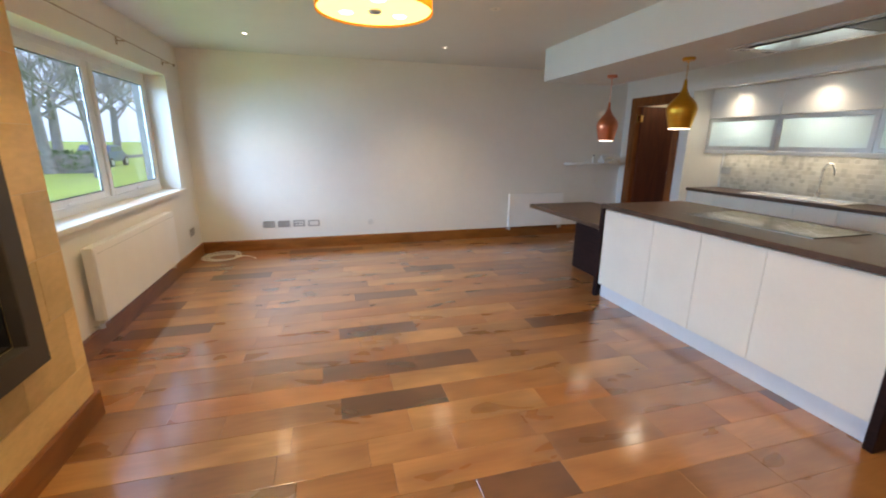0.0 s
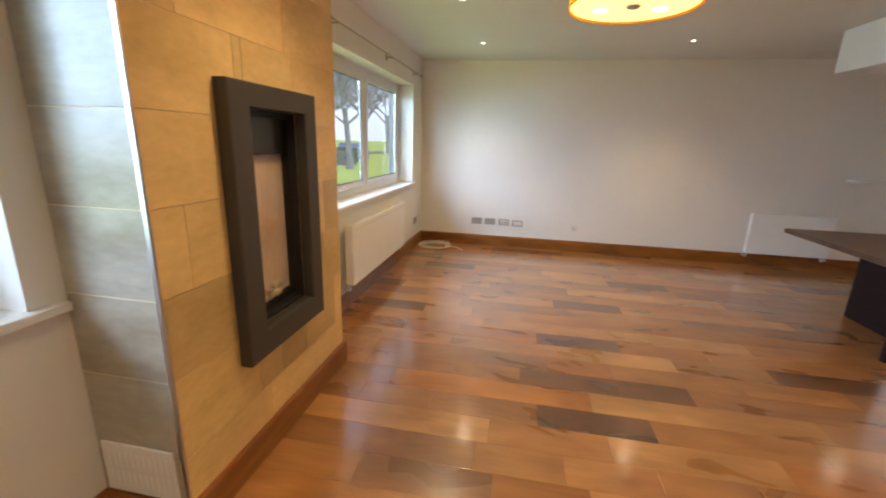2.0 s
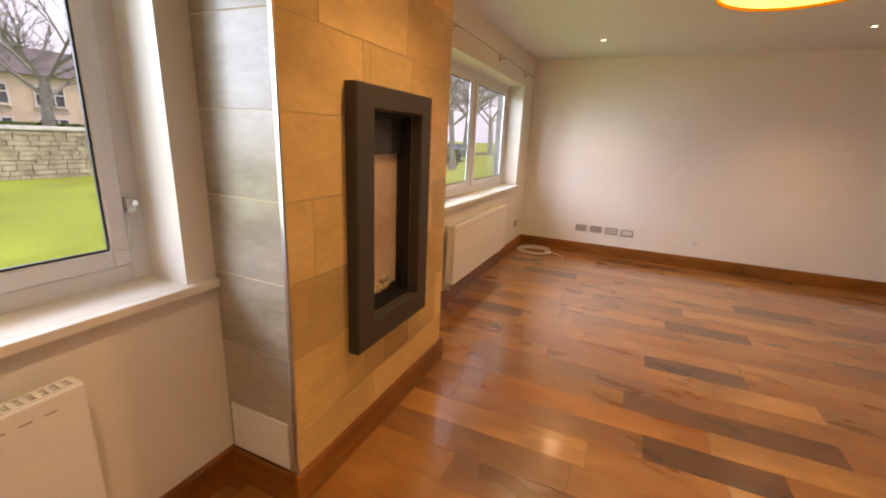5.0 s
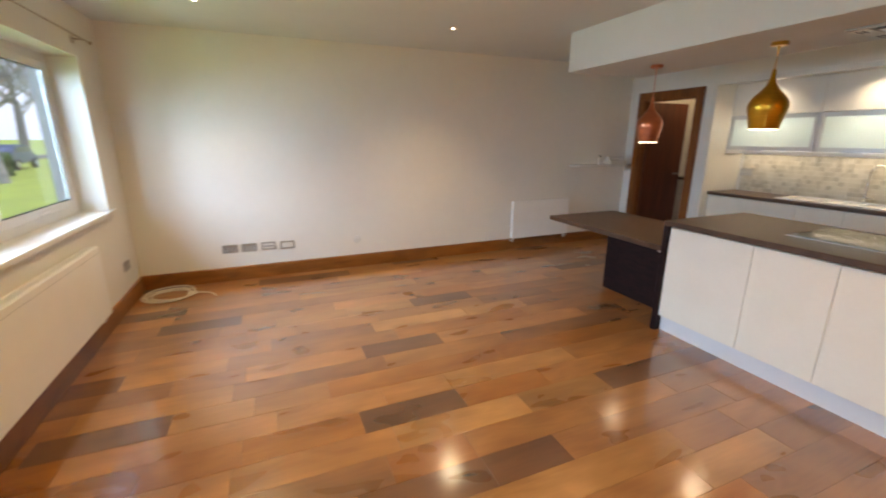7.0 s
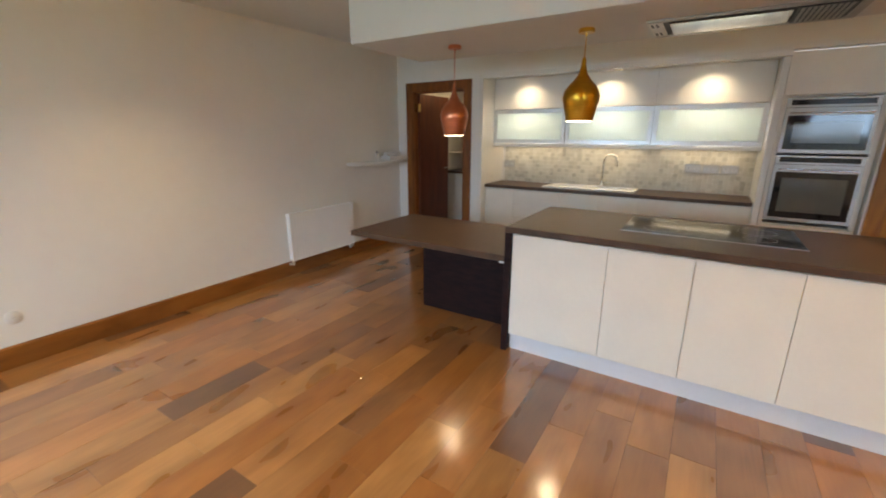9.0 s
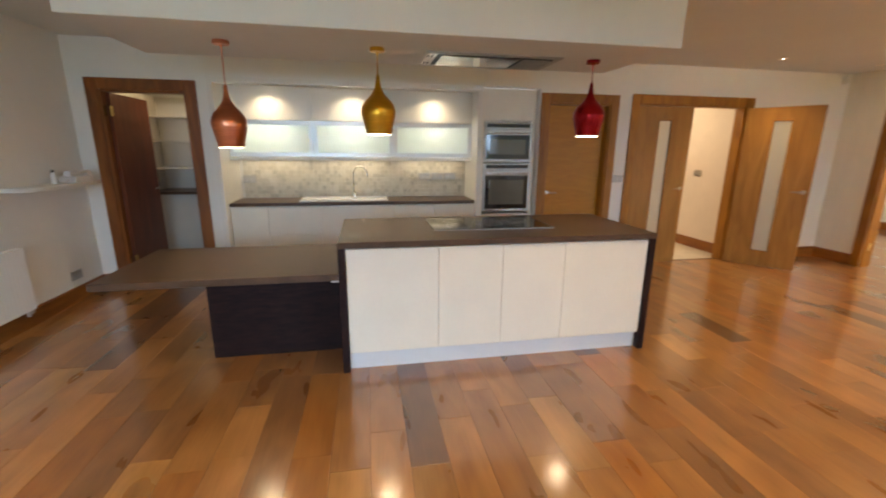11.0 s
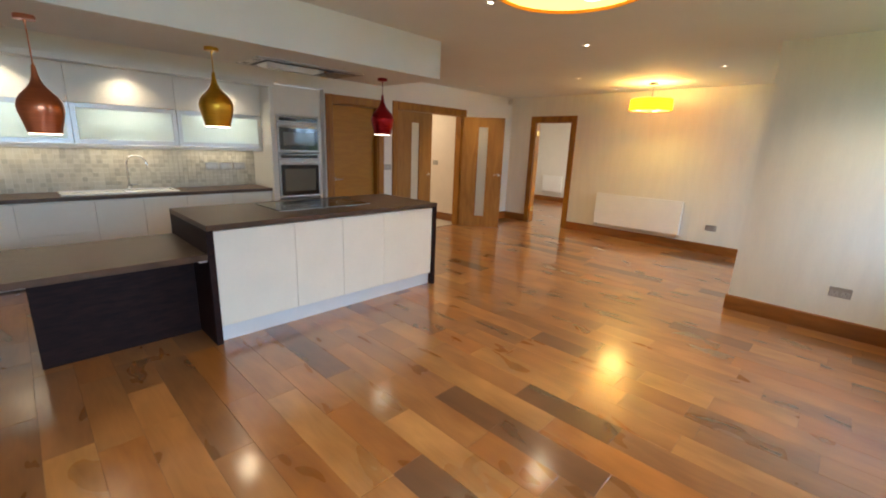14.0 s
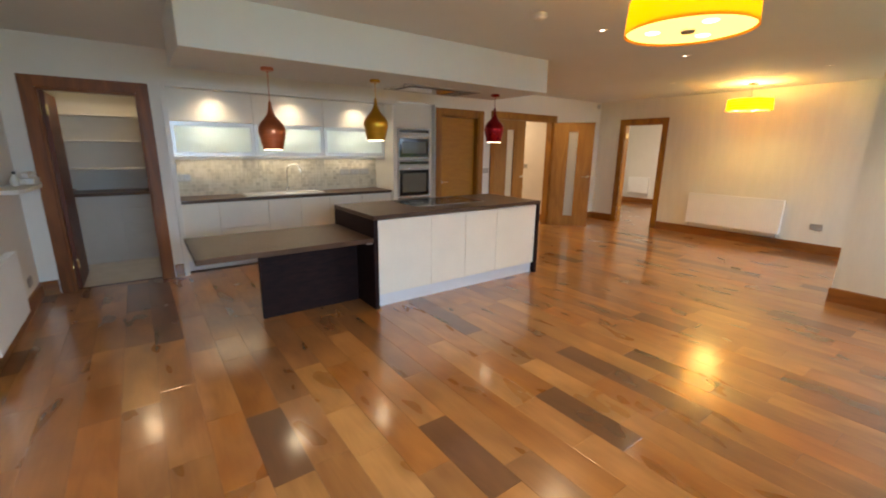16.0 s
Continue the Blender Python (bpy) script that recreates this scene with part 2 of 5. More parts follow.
PLANK = {
    "mid": plank_wood("plank_mid", (0.210, 0.076, 0.019), (0.455, 0.194, 0.058)),
    "dark": plank_wood("plank_dark", (0.088, 0.034, 0.013), (0.200, 0.080, 0.030)),
    "red": plank_wood("plank_red", (0.220, 0.070, 0.012), (0.450, 0.168, 0.038)),
    "gold": plank_wood("plank_gold", (0.245, 0.096, 0.023), (0.530, 0.252, 0.080)),
    "grey": plank_wood("plank_grey", (0.170, 0.066, 0.021), (0.370, 0.156, 0.053)),
}
M_SUB = mat("joint_dark", (0.075, 0.034, 0.015), 0.7, vary=0.1)
M_STONE = mat("sandstone_tile", (0.735, 0.515, 0.235), 0.33, vary=0.10, scale=2.2, bump=0.25, bump_scale=25, stretch=(1, 1, 2.2), tint=(0.57, 0.385, 0.16), per_object=0.2)
# chimney sides: same stone, with the daylight glare painted in as pale grey
M_STONE_DAYLIT = mat("daylit_side_tile", (0.43, 0.39, 0.32), 0.30, vary=0.06, scale=2.6, bump=0.15, bump_scale=20, stretch=(0.7, 0.7, 2.0), tint=(0.27, 0.225, 0.16), per_object=0.06)
M_GROUT = mat("tile_grout", (0.80, 0.66, 0.42), 0.8, vary=0.06)
M_IRON = mat("dark_grey_metal", (0.060, 0.050, 0.040), 0.5, 0.1, vary=0.06, bump=0.08, bump_scale=200)
M_BLACK = mat("soot_black", (0.012, 0.011, 0.010), 0.5, vary=0.1)
M_FIREBACK = mat("fire_back_panel", (0.66, 0.52, 0.40), 0.5, vary=0.15, scale=3, tint=(0.50, 0.36, 0.25))
M_PEBBLE = mat("pale_pebbles", (0.58, 0.46, 0.30), 0.6, vary=0.2, scale=20, per_object=0.25)
M_WHITE = mat("white_gloss_paint", (0.80, 0.765, 0.70), 0.28, vary=0.015, scale=3)
M_UPVC = mat("white_upvc", (0.78, 0.79, 0.80), 0.35, vary=0.02)
M_RAD = mat("radiator_enamel", (0.90, 0.89, 0.87), 0.30, vary=0.015)
M_CAB = mat("cream_cabinet_laminate", (0.84, 0.775, 0.67), 0.38, vary=0.02, scale=4, bump=0.05, bump_scale=200)
M_PLINTH = mat("white_plinth", (0.74, 0.74, 0.76), 0.4, vary=0.02)
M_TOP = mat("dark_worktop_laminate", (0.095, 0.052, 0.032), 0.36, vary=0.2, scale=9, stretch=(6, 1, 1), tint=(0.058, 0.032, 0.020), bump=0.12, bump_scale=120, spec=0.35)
# worktop laminate on upright faces, darkened in colour for their shade
M_TOP_SHADED = mat("shaded_panel_laminate", (0.024, 0.010, 0.009), 0.5, vary=0.2, scale=9, stretch=(1, 1, 5), tint=(0.012, 0.006, 0.007), spec=0.14)
M_STEEL = mat("brushed_steel", (0.46, 0.44, 0.41), 0.38, 1.0, vary=0.05, scale=12, stretch=(1, 1, 20))
M_CHROME = mat("chrome", (0.80, 0.80, 0.80), 0.08, 1.0, vary=0.01)
M_ALU = mat("aluminium_trim", (0.62, 0.62, 0.62), 0.35, 1.0, vary=0.03)
M_BRONZE = mat("bronze_pole", (0.42, 0.32, 0.22), 0.35, 0.9, vary=0.05)
M_BRASS = mat("brass", (0.75, 0.55, 0.24), 0.25, 1.0, vary=0.05)
M_COPPER = mat("copper_shade", (0.62, 0.22, 0.12), 0.28, 1.0, vary=0.07, scale=8, stretch=(1, 1, 14))
M_GOLD = mat("gold_shade", (0.66, 0.36, 0.045), 0.28, 1.0, vary=0.07, scale=8, stretch=(1, 1, 14))
M_RED = mat("red_metal_shade", (0.36, 0.012, 0.018), 0.22, 0.85, vary=0.07, scale=8, stretch=(1, 1, 14))
M_OVENGLASS = mat("oven_glass", (0.012, 0.012, 0.014), 0.06, vary=0.02, coat=0.5)
M_OVENWIN = mat("oven_window", (0.13, 0.125, 0.105), 0.10, vary=0.05, coat=0.4)
M_HOB = mat("hob_glass", (0.008, 0.008, 0.008), 0.08, vary=0.02, spec=0.16)
M_CERAMIC = mat("white_ceramic", (0.86, 0.85, 0.82), 0.22, vary=0.015)
M_FROST = frosted("frosted_cabinet_glass", (0.82, 0.88, 0.86), 0.45, 0.20)
M_FROST_DOOR = frosted("frosted_door_glass", (0.74, 0.72, 0.66), 0.55, 0.3)
M_GLASS = glass("window_glass")
M_GREYPLASTIC = mat("socket_insert", (0.50, 0.49, 0.47), 0.4, vary=0.03)
M_DARKPLASTIC = mat("dark_plastic", (0.03, 0.03, 0.032), 0.4, vary=0.05)
M_PLASTIC = mat("white_plastic", (0.74, 0.72, 0.68), 0.4, vary=0.02)
M_CABLE = mat("cream_cable", (0.72, 0.66, 0.55), 0.45, vary=0.04)
M_SHADE = frosted("amber_fabric_shade", (0.92, 0.45, 0.045), 0.6, 0.9)
M_DIFF = glow("lamp_diffuser", (1.0, 0.66, 0.20), 1.6)
M_BULB = glow("bulb", (1.0, 0.86, 0.55), 4.0)
M_SPOTBULB = glow("downlight_lens", (1.0, 0.93, 0.80), 14.0)
M_PENDGLOW = glow("pendant_lens", (1.0, 0.90, 0.72), 5.0)
M_TILEFLOOR = mat("hall_floor_tile", (0.72, 0.66, 0.56), 0.25, vary=0.05)
M_HALLWALL = mat("hall_wall", (0.80, 0.72, 0.64), 0.6, vary=0.02)
M_SHELF = mat("white_shelf_board", (0.76, 0.74, 0.69), 0.4, vary=0.02)
M_PANTRYFRONT = mat("grey_drawer_front", (0.58, 0.55, 0.51), 0.35, vary=0.02)
M_GRASS = mat("lawn_grass", (0.24, 0.34, 0.035), 0.9, vary=0.25, scale=0.6, bump=0.5, bump_scale=14, tint=(0.17, 0.25, 0.03))
M_WALLSTONE = mat("rubble_stone", (0.42, 0.38, 0.30), 0.9, vary=0.25, scale=2.5, bump=0.5, bump_scale=12, per_object=0.2)
M_BRICKDARK = mat("dark_outer_brick", (0.12, 0.11, 0.11), 0.9, vary=0.1)
M_COPING = mat("pale_coping", (0.66, 0.68, 0.72), 0.8, vary=0.1)
M_RENDER = mat("house_render", (0.72, 0.60, 0.48), 0.9, vary=0.08, scale=1)
M_ROOF = mat("slate_roof", (0.16, 0.15, 0.16), 0.7, vary=0.15, scale=2)
# pale grey bark: outdoor haze and glare are mixed into the colour
M_BARK_HAZY = mat("hazy_bark", (0.29, 0.285, 0.28), 0.95, vary=0.25, scale=5, bump=0.6, bump_scale=20)
M_HOUSEGLASS = mat("house_window_glass", (0.10, 0.12, 0.14), 0.08, vary=0.1)
M_HEDGE = mat("hedge_leaf", (0.08, 0.17, 0.035), 0.8, vary=0.3, scale=3)
M_CAR1 = mat("silver_car_paint", (0.45, 0.48, 0.52), 0.25, 0.6, vary=0.02)
M_CAR2 = mat("blue_car_paint", (0.06, 0.10, 0.22), 0.25, 0.4, vary=0.02)
M_TYRE = mat("tyre_rubber", (0.02, 0.02, 0.02), 0.8, vary=0.1)
M_ROAD = mat("asphalt", (0.055, 0.055, 0.058), 0.9, vary=0.15, scale=2)

# ---- building helpers ----
BASE = {}


def thing(name, label, category, at=(0, 0, 0), group="", kind="", turn=0):
    ob = new(name)
    ob.empty_display_size = 0.1
    ob.matrix_world = pose(*at, 0, 0, turn)
    BASE[ob.name] = ob.matrix_world.copy()
    return tagged(ob, label, category, group, kind)


def part(name, bm, material, parent=None, label="", kind="", smooth=False):
    """Link a bmesh, given in the world's metres, as one mesh object under a thing or a part."""
    me = bpy.data.meshes.new(name)
    base = BASE[parent.name] if parent else Matrix.Identity(4)
    bm.transform(base.inverted())
    bm.normal_update()
    bm.to_mesh(me)
    bm.free()
    me.materials.append(material)
    if smooth:
        for p in me.polygons:
            p.use_smooth = True
        me.set_sharp_from_angle(angle=radians(40))
    ob = new(name, me)
    if parent:
        ob.parent = parent
    BASE[ob.name] = base
    return tagged(ob, label, kind=kind)


def box(bm, x0, y0, z0, x1, y1, z1, bevel=0.0, seg=1, turn=None):
    r = bmesh.ops.create_cube(bm, size=1.0, matrix=Matrix.Translation(((x0 + x1) / 2, (y0 + y1) / 2, (z0 + z1) / 2)) @ Matrix.Diagonal((abs(x1 - x0), abs(y1 - y0), abs(z1 - z0), 1)))
    vs = r["verts"]
    if bevel:
        es = list({e for v in vs for e in v.link_edges})
        q = bmesh.ops.bevel(bm, geom=es, offset=bevel, segments=seg, affect="EDGES", profile=0.5)
        vs = list({v for f in q["faces"] for v in f.verts} | {v for v in vs if v.is_valid})
    if turn:
        bmesh.ops.transform(bm, matrix=turn, verts=vs)
    return bm


def boxes(*rows, bevel=0.0, seg=1):
    bm = bmesh.new()
    for r in rows:
        box(bm, *r, bevel=bevel, seg=seg)
    return bm


def cyl(bm, a, b, r0, r1=None, n=16, cap=True):
    a, b = Vector(a), Vector(b)
    d = b - a
    m = Matrix.Translation((a + b) / 2) @ d.to_track_quat("Z", "Y").to_matrix().to_4x4()
    bmesh.ops.create_cone(bm, cap_ends=cap, segments=n, radius1=r0, radius2=r0 if r1 is None else r1, depth=d.length, matrix=m)
    return bm


def lathe(profile, x, y, z, n=40):
    """A surface of revolution from (radius, height) pairs."""
    bm = bmesh.new()
    rings = [[bm.verts.new((x + r * math.cos(2 * math.pi * k / n), y + r * math.sin(2 * math.pi * k / n), z + h)) for k in range(n)] for r, h in profile]
    for a, b in zip(rings, rings[1:]):
        for k in range(n):
            bm.faces.new((a[k], a[(k + 1) % n], b[(k + 1) % n], b[k]))
    return bm


def tube(points, r, n=8):
    """A round cable or bar along a line of points."""
    bm = bmesh.new()
    pts = [Vector(p) for p in points]
    rings = []
    for i, p in enumerate(pts):
        d = (pts[min(i + 1, len(pts) - 1)] - pts[max(i - 1, 0)]).normalized()
        u = d.cross(Vector((0, 0, 1)))
        if u.length < 1e-3:
            u = d.cross(Vector((0, 1, 0)))
        u.normalize()
        w = d.cross(u)
        rings.append([bm.verts.new(p + r * (math.cos(2 * math.pi * k / n) * u + math.sin(2 * math.pi * k / n) * w)) for k in range(n)])
    for a, b in zip(rings, rings[1:]):
        for k in range(n):
            bm.faces.new((a[k], a[(k + 1) % n], b[(k + 1) % n], b[k]))
    bm.faces.new(rings[0])
    bm.faces.new(rings[-1])
    bmesh.ops.recalc_face_normals(bm, faces=bm.faces)
    return bm


def wall(name, axis, p0, p1, u0, u1, z0, z1, material, holes=(), label=""):
    """A wall between p0 and p1 across, from u0 to u1 along, with rectangular holes (u0, u1, z0, z1)."""
    us = sorted({u0, u1, *[h[0] for h in holes], *[h[1] for h in holes]})
    zs = sorted({z0, z1, *[h[2] for h in holes], *[h[3] for h in holes]})
    bm = bmesh.new()
    for a, b in zip(us, us[1:]):
        for c, d in zip(zs, zs[1:]):
            if any(h[0] <= (a + b) / 2 <= h[1] and h[2] <= (c + d) / 2 <= h[3] for h in holes):
                continue
            if axis == "x":
                box(bm, p0, a, c, p1, b, d)
            else:
                box(bm, a, p0, c, b, p1, d)
    bmesh.ops.remove_doubles(bm, verts=bm.verts, dist=1e-5)
    return tagged(part(name, bm, material), label, kind="structure")


# ---- the shell ----
W, E, N, S = -1.61, 4.69, 5.95, -3.25
H = 2.49
SILL = 0.90
wall("wall_west", "x", W - 0.32, W, S - 0.12, N + 0.12, -0.1, H, M_WALL,
     [(3.04, 5.45, SILL - 0.03, 2.12), (-0.40, 0.99, SILL - 0.03, 2.12), (-2.9, -1.15, SILL - 0.03, 2.12)], "warm white painted wall with window openings")
wall("wall_north", "y", N, N + 0.12, W, 6.5, -0.1, H, M_WALL, label="warm white painted wall above a wooden skirting board")
wall("wall_east", "x", E, E + 0.12, S, N, -0.1, H, M_WALL,
     [(4.91, 5.70, -0.1, 2.03), (1.12, 4.71, -0.1, 2.17), (0.20, 1.01, -0.1, 2.03), (-1.71, -0.16, -0.1, 2.05)], "painted wall with doorways and kitchen recess")
wall("wall_south", "y", S - 0.12, S, W, E + 0.12, -0.1, H, M_PAPER, [(3.31, 4.09, -0.1, 2.03)], "cream streaked wallpaper wall with a doorway")
wall("wall_pier", "y", -0.87, -0.67, W, 0.03, -0.1, H, M_PAPER, label="projecting wall in pale streaked wallpaper")
part("ceiling", boxes((W - 0.32, S - 0.12, H, E + 0.12, N + 0.12, H + 0.15)), M_CEIL, label="smooth white painted ceiling", kind="structure")
bulk = boxes((2.52, 1.06, 2.137, 3.46, 4.69, H), bevel=0.004)
part("ceiling_bulkhead", bulk, M_CEIL, label="dropped white plaster box over the island", kind="structure")
part("floor", boxes((W, S - 0.12, -0.10, E + 0.12, N, -0.003)), M_SUB, label="wood plank floor, dark joints", kind="structure")


def skirting(x0, y0, x1, y1, nx, ny):
    """A skirting board from one floor point to another; (nx, ny) points into the room."""
    bm = bmesh.new()
    t, h = 0.018, 0.148
    a, b = Vector((x0, y0, 0)), Vector((x1, y1, 0))
    n = Vector((nx, ny, 0))
    prof = [(0, 0), (t, 0), (t, h - 0.012), (t - 0.007, h), (0, h)]
    ra = [bm.verts.new(a + n * p + Vector((0, 0, q))) for p, q in prof]
    rb = [bm.verts.new(b + n * p + Vector((0, 0, q))) for p, q in prof]
    for k in range(5):
        bm.faces.new((ra[k], ra[(k + 1) % 5], rb[(k + 1) % 5], rb[k]))
    bm.faces.new(ra)
    bm.faces.new(rb[::-1])
    bmesh.ops.recalc_face_normals(bm, faces=bm.faces)
    return part("baseboard", bm, M_SKIRT if abs(nx) < 0.5 else M_SKIRT_Y, label="reddish brown varnished wooden skirting board", kind="structure")


CX, CY0, CY1 = -1.25, 1.10, 2.40
for row in [(W, N, E, N, 0, -1), (W, CY1, W, N - 0.018, 1, 0), (W, -0.67, W, CY0, 1, 0), (CX, CY0 - 0.018, CX, CY1 + 0.018, 1, 0), (W + 0.018, CY0, CX, CY0, 0, -1), (W + 0.018, CY1, CX, CY1, 0, 1),
            (W + 0.018, -0.67, 0.048, -0.67, 0, 1), (0.03, -0.87, 0.03, -0.67, 1, 0), (W, -0.87, 0.048, -0.87, 0, -1), (W, S, 3.20, S, 0, 1), (4.20, S, E, S, 0, 1),
            (E, S + 0.018, E, -1.81, -1, 0), (E, -0.05, E, 0.09, -1, 0), (E, 4.71, E, 4.80, -1, 0), (E, 5.81, E, N - 0.018, -1, 0), (W, S + 0.018, W, -0.888, 1, 0)]:
    skirting(*row)


# ---- rooms beyond the doors ----
def side_room(name, x0, y0, x1, y1, material, skip, label):
    """Plain walls and a ceiling that close a room beyond a doorway."""
    t = 0.08
    if "w" not in skip:
        wall(name, "x", x0 - t, x0, y0, y1, -0.1, H, material, label=label)
    if "e" not in skip:
        wall(name, "x", x1, x1 + t, y0, y1, -0.1, H, material, label=label)
    if "s" not in skip:
        wall(name, "y", y0 - t, y0, x0 - t, x1 + t, -0.1, H, material, label=label)
    if "n" not in skip:
        wall(name, "y", y1, y1 + t, x0 - t, x1 + t, -0.1, H, material, label=label)
    part("ceiling", boxes((x0 - t, y0 - t, H, x1 + t, y1 + t, H + 0.1)), M_CEIL, label="plain white ceiling", kind="structure")


side_room("wall_hall", E + 0.12, -1.90, 7.4, 0.02, M_HALLWALL, "w", "pale pinkish hall wall")
side_room("wall_pantry", E + 0.12, 4.80, 6.42, N, M_WALL, "wn", "plain pantry wall")
side_room("wall_back_room", 2.2, -6.9, 6.3, S - 0.12, M_WALL, "n", "white wall of the back room")
part("floor_hall", boxes((E + 0.12, -1.9, -0.1, 7.4, 0.02, -0.002)), M_TILEFLOOR, label="pale cream tiled hall floor", kind="structure")
part("floor_pantry", boxes((E + 0.12, 4.8, -0.1, 6.42, N, -0.002)), M_TILEFLOOR, label="pale pantry floor", kind="structure")
back_floor = part("floor_back_room", boxes((2.2, -6.9, -0.1, 6.3, S - 0.12, -0.003)), PLANK["mid"], label="brown wooden floor of the back room", kind="structure")
skirting(E + 0.12, -1.90, 7.4, -1.90, 0, 1)
skirting(2.2, -6.9, 6.3, -6.9, 0, 1)
skirting(6.3, -6.9, 6.3, S - 0.12, -1, 0)
skirting(7.4, -1.9, 7.4, 0.02, -1, 0)

# ---- windows ----


def window(name, y0, y1, mullions, label, handle=True):
    """A white plastic casement window in the west wall, with reveal lining and sill."""
    xo, xi = W - 0.235, W - 0.198
    z0, z1 = SILL, 2.12
    ob = thing(name, label, "window", (W, (y0 + y1) / 2, z0), kind="structure")
    f = 0.064
    part("window_frame", boxes((xo, y0, z0, xi, y0 + f, z1), (xo, y1 - f, z0, xi, y1, z1), (xo, y0 + f, z0, xi, y1 - f, z0 + f), (xo, y0 + f, z1 - f, xi, y1 - f, z1),
                               *[(xo, m - 0.03, z0 + f, xi, m + 0.03, z1 - f) for m in mullions], bevel=0.004), M_UPVC, ob)
    edges = [y0 + f, *[v for m in mullions for v in (m - 0.03, m + 0.03)], y1 - f]
    for a, b in zip(edges[::2], edges[1::2]):
        s = 0.060
        sash = part("sash", boxes((xi - 0.014, a, z0 + f, xi + 0.012, a + s, z1 - f), (xi - 0.014, b - s, z0 + f, xi + 0.012, b, z1 - f),
                                  (xi - 0.014, a + s, z0 + f, xi + 0.012, b - s, z0 + f + s), (xi - 0.014, a + s, z1 - f - s, xi + 0.012, b - s, z1 - f), bevel=0.006), M_UPVC, ob)
        g = 0.008
        part("gasket", boxes((xi - 0.004, a + s, z0 + f + s, xi + 0.004, a + s + g, z1 - f - s), (xi - 0.004, b - s - g, z0 + f + s, xi + 0.004, b - s, z1 - f - s),
                             (xi - 0.004, a + s + g, z0 + f + s, xi + 0.004, b - s - g, z0 + f + s + g), (xi - 0.004, a + s + g, z1 - f - s - g, xi + 0.004, b - s - g, z1 - f - s)), M_DARKPLASTIC, sash)
        pane = part("pane", boxes((xi - 0.010, a + s, z0 + f + s, xi - 0.006, b - s, z1 - f - s)), M_GLASS, sash)
        pane.visible_shadow = False
        if handle:
            hb = boxes((xi + 0.012, (a + b) / 2 - 0.02, z0 + f + 0.012, xi + 0.028, (a + b) / 2 + 0.05, z0 + f + 0.038), (xi + 0.028, (a + b) / 2 - 0.10, z0 + f + 0.018, xi + 0.044, (a + b) / 2 + 0.02, z0 + f + 0.034), bevel=0.004)
            part("handle", hb, M_UPVC, sash, "white window handle")
    part("window_sill", boxes((xi - 0.02, y0 + 0.001, z0 - 0.03, W, y1 - 0.001, z0 + 0.002), (W, y0 - 0.10, z0 - 0.03, W + 0.035, y1 + 0.10, z0 + 0.002), bevel=0.004, seg=2), M_WHITE, ob, "white painted window board")
    for a, b in ((y0, y0 + 0.004), (y1 - 0.004, y1)):
        part("outer_reveal", boxes((W - 0.322, a, z0, xo, b, z1)), M_BRICKDARK, ob, "dark outer brick reveal")
    t = 0.004
    part("reveal_lining", boxes((xi, y0, z0, W + 0.002, y0 + t, z1), (xi, y1 - t, z0, W + 0.002, y1, z1), (xi, y0 + t, z1 - t, W + 0.002, y1 - t, z1)), M_WHITE, ob)
    return ob


window("window_1", 3.04, 5.45, [4.25], "white plastic two-pane casement window with a deep sill")
window("window_2", -0.40, 0.99, [], "white plastic casement window beside the chimney breast")
window("window_3", -2.90, -1.15, [-2.02], "white plastic casement window of the dining end")
stay = thing("window_catch", "small metal security catch on the window frame", "catch", (W - 0.2, 0.95, 1.17))
part("catch_body", boxes((W - 0.198, 0.925, 1.15, W - 0.165, 0.955, 1.20), bevel=0.004), M_ALU, stay)
part("lock_barrel", cyl(bmesh.new(), (W - 0.165, 0.94, 1.185), (W - 0.147, 0.94, 1.185), 0.010, n=14), M_CHROME, stay, "round lock barrel", smooth=True)
part("cable", tube([(W - 0.170, 0.94 - 0.03 * math.sin(2.6 * k / 12) * (k / 12), 1.155 - 0.13 * (k / 12)) for k in range(13)] + [(W - 0.175, 0.905, 1.02), (W - 0.183, 0.885, 1.025)], 0.0028, 8), M_PLASTIC, stay, "thin white restrictor cable", smooth=True)


def curtain_pole(y0, y1, z):
    ob = thing("curtain_pole", "thin bronze curtain pole on wall brackets above the window", "curtain pole", (W, (y0 + y1) / 2, z))
    x = W + 0.07
    part("pole", cyl(bmesh.new(), (x, y0, z), (x, y1, z), 0.005, n=12), M_BRONZE, ob, smooth=True)
    for y in (y0 + 0.12, (y0 + y1) / 2 + 0.1, y1 - 0.12):
        bm = boxes((W, y - 0.012, z - 0.03, W + 0.006, y + 0.012, z + 0.03))
        cyl(bm, (W + 0.006, y, z), (x, y, z), 0.006, n=8)
        part("bracket", bm, M_BRONZE, ob)
    for y in (y0 - 0.02, y1 + 0.02):
        bm = bmesh.new()
        bmesh.ops.create_uvsphere(bm, u_segments=12, v_segments=8, radius=0.014, matrix=Matrix.Translation((x, y, z)))
        part("finial", bm, M_BRONZE, ob, smooth=True)


curtain_pole(3.02, 5.55, 2.24)

# ---- radiators ----


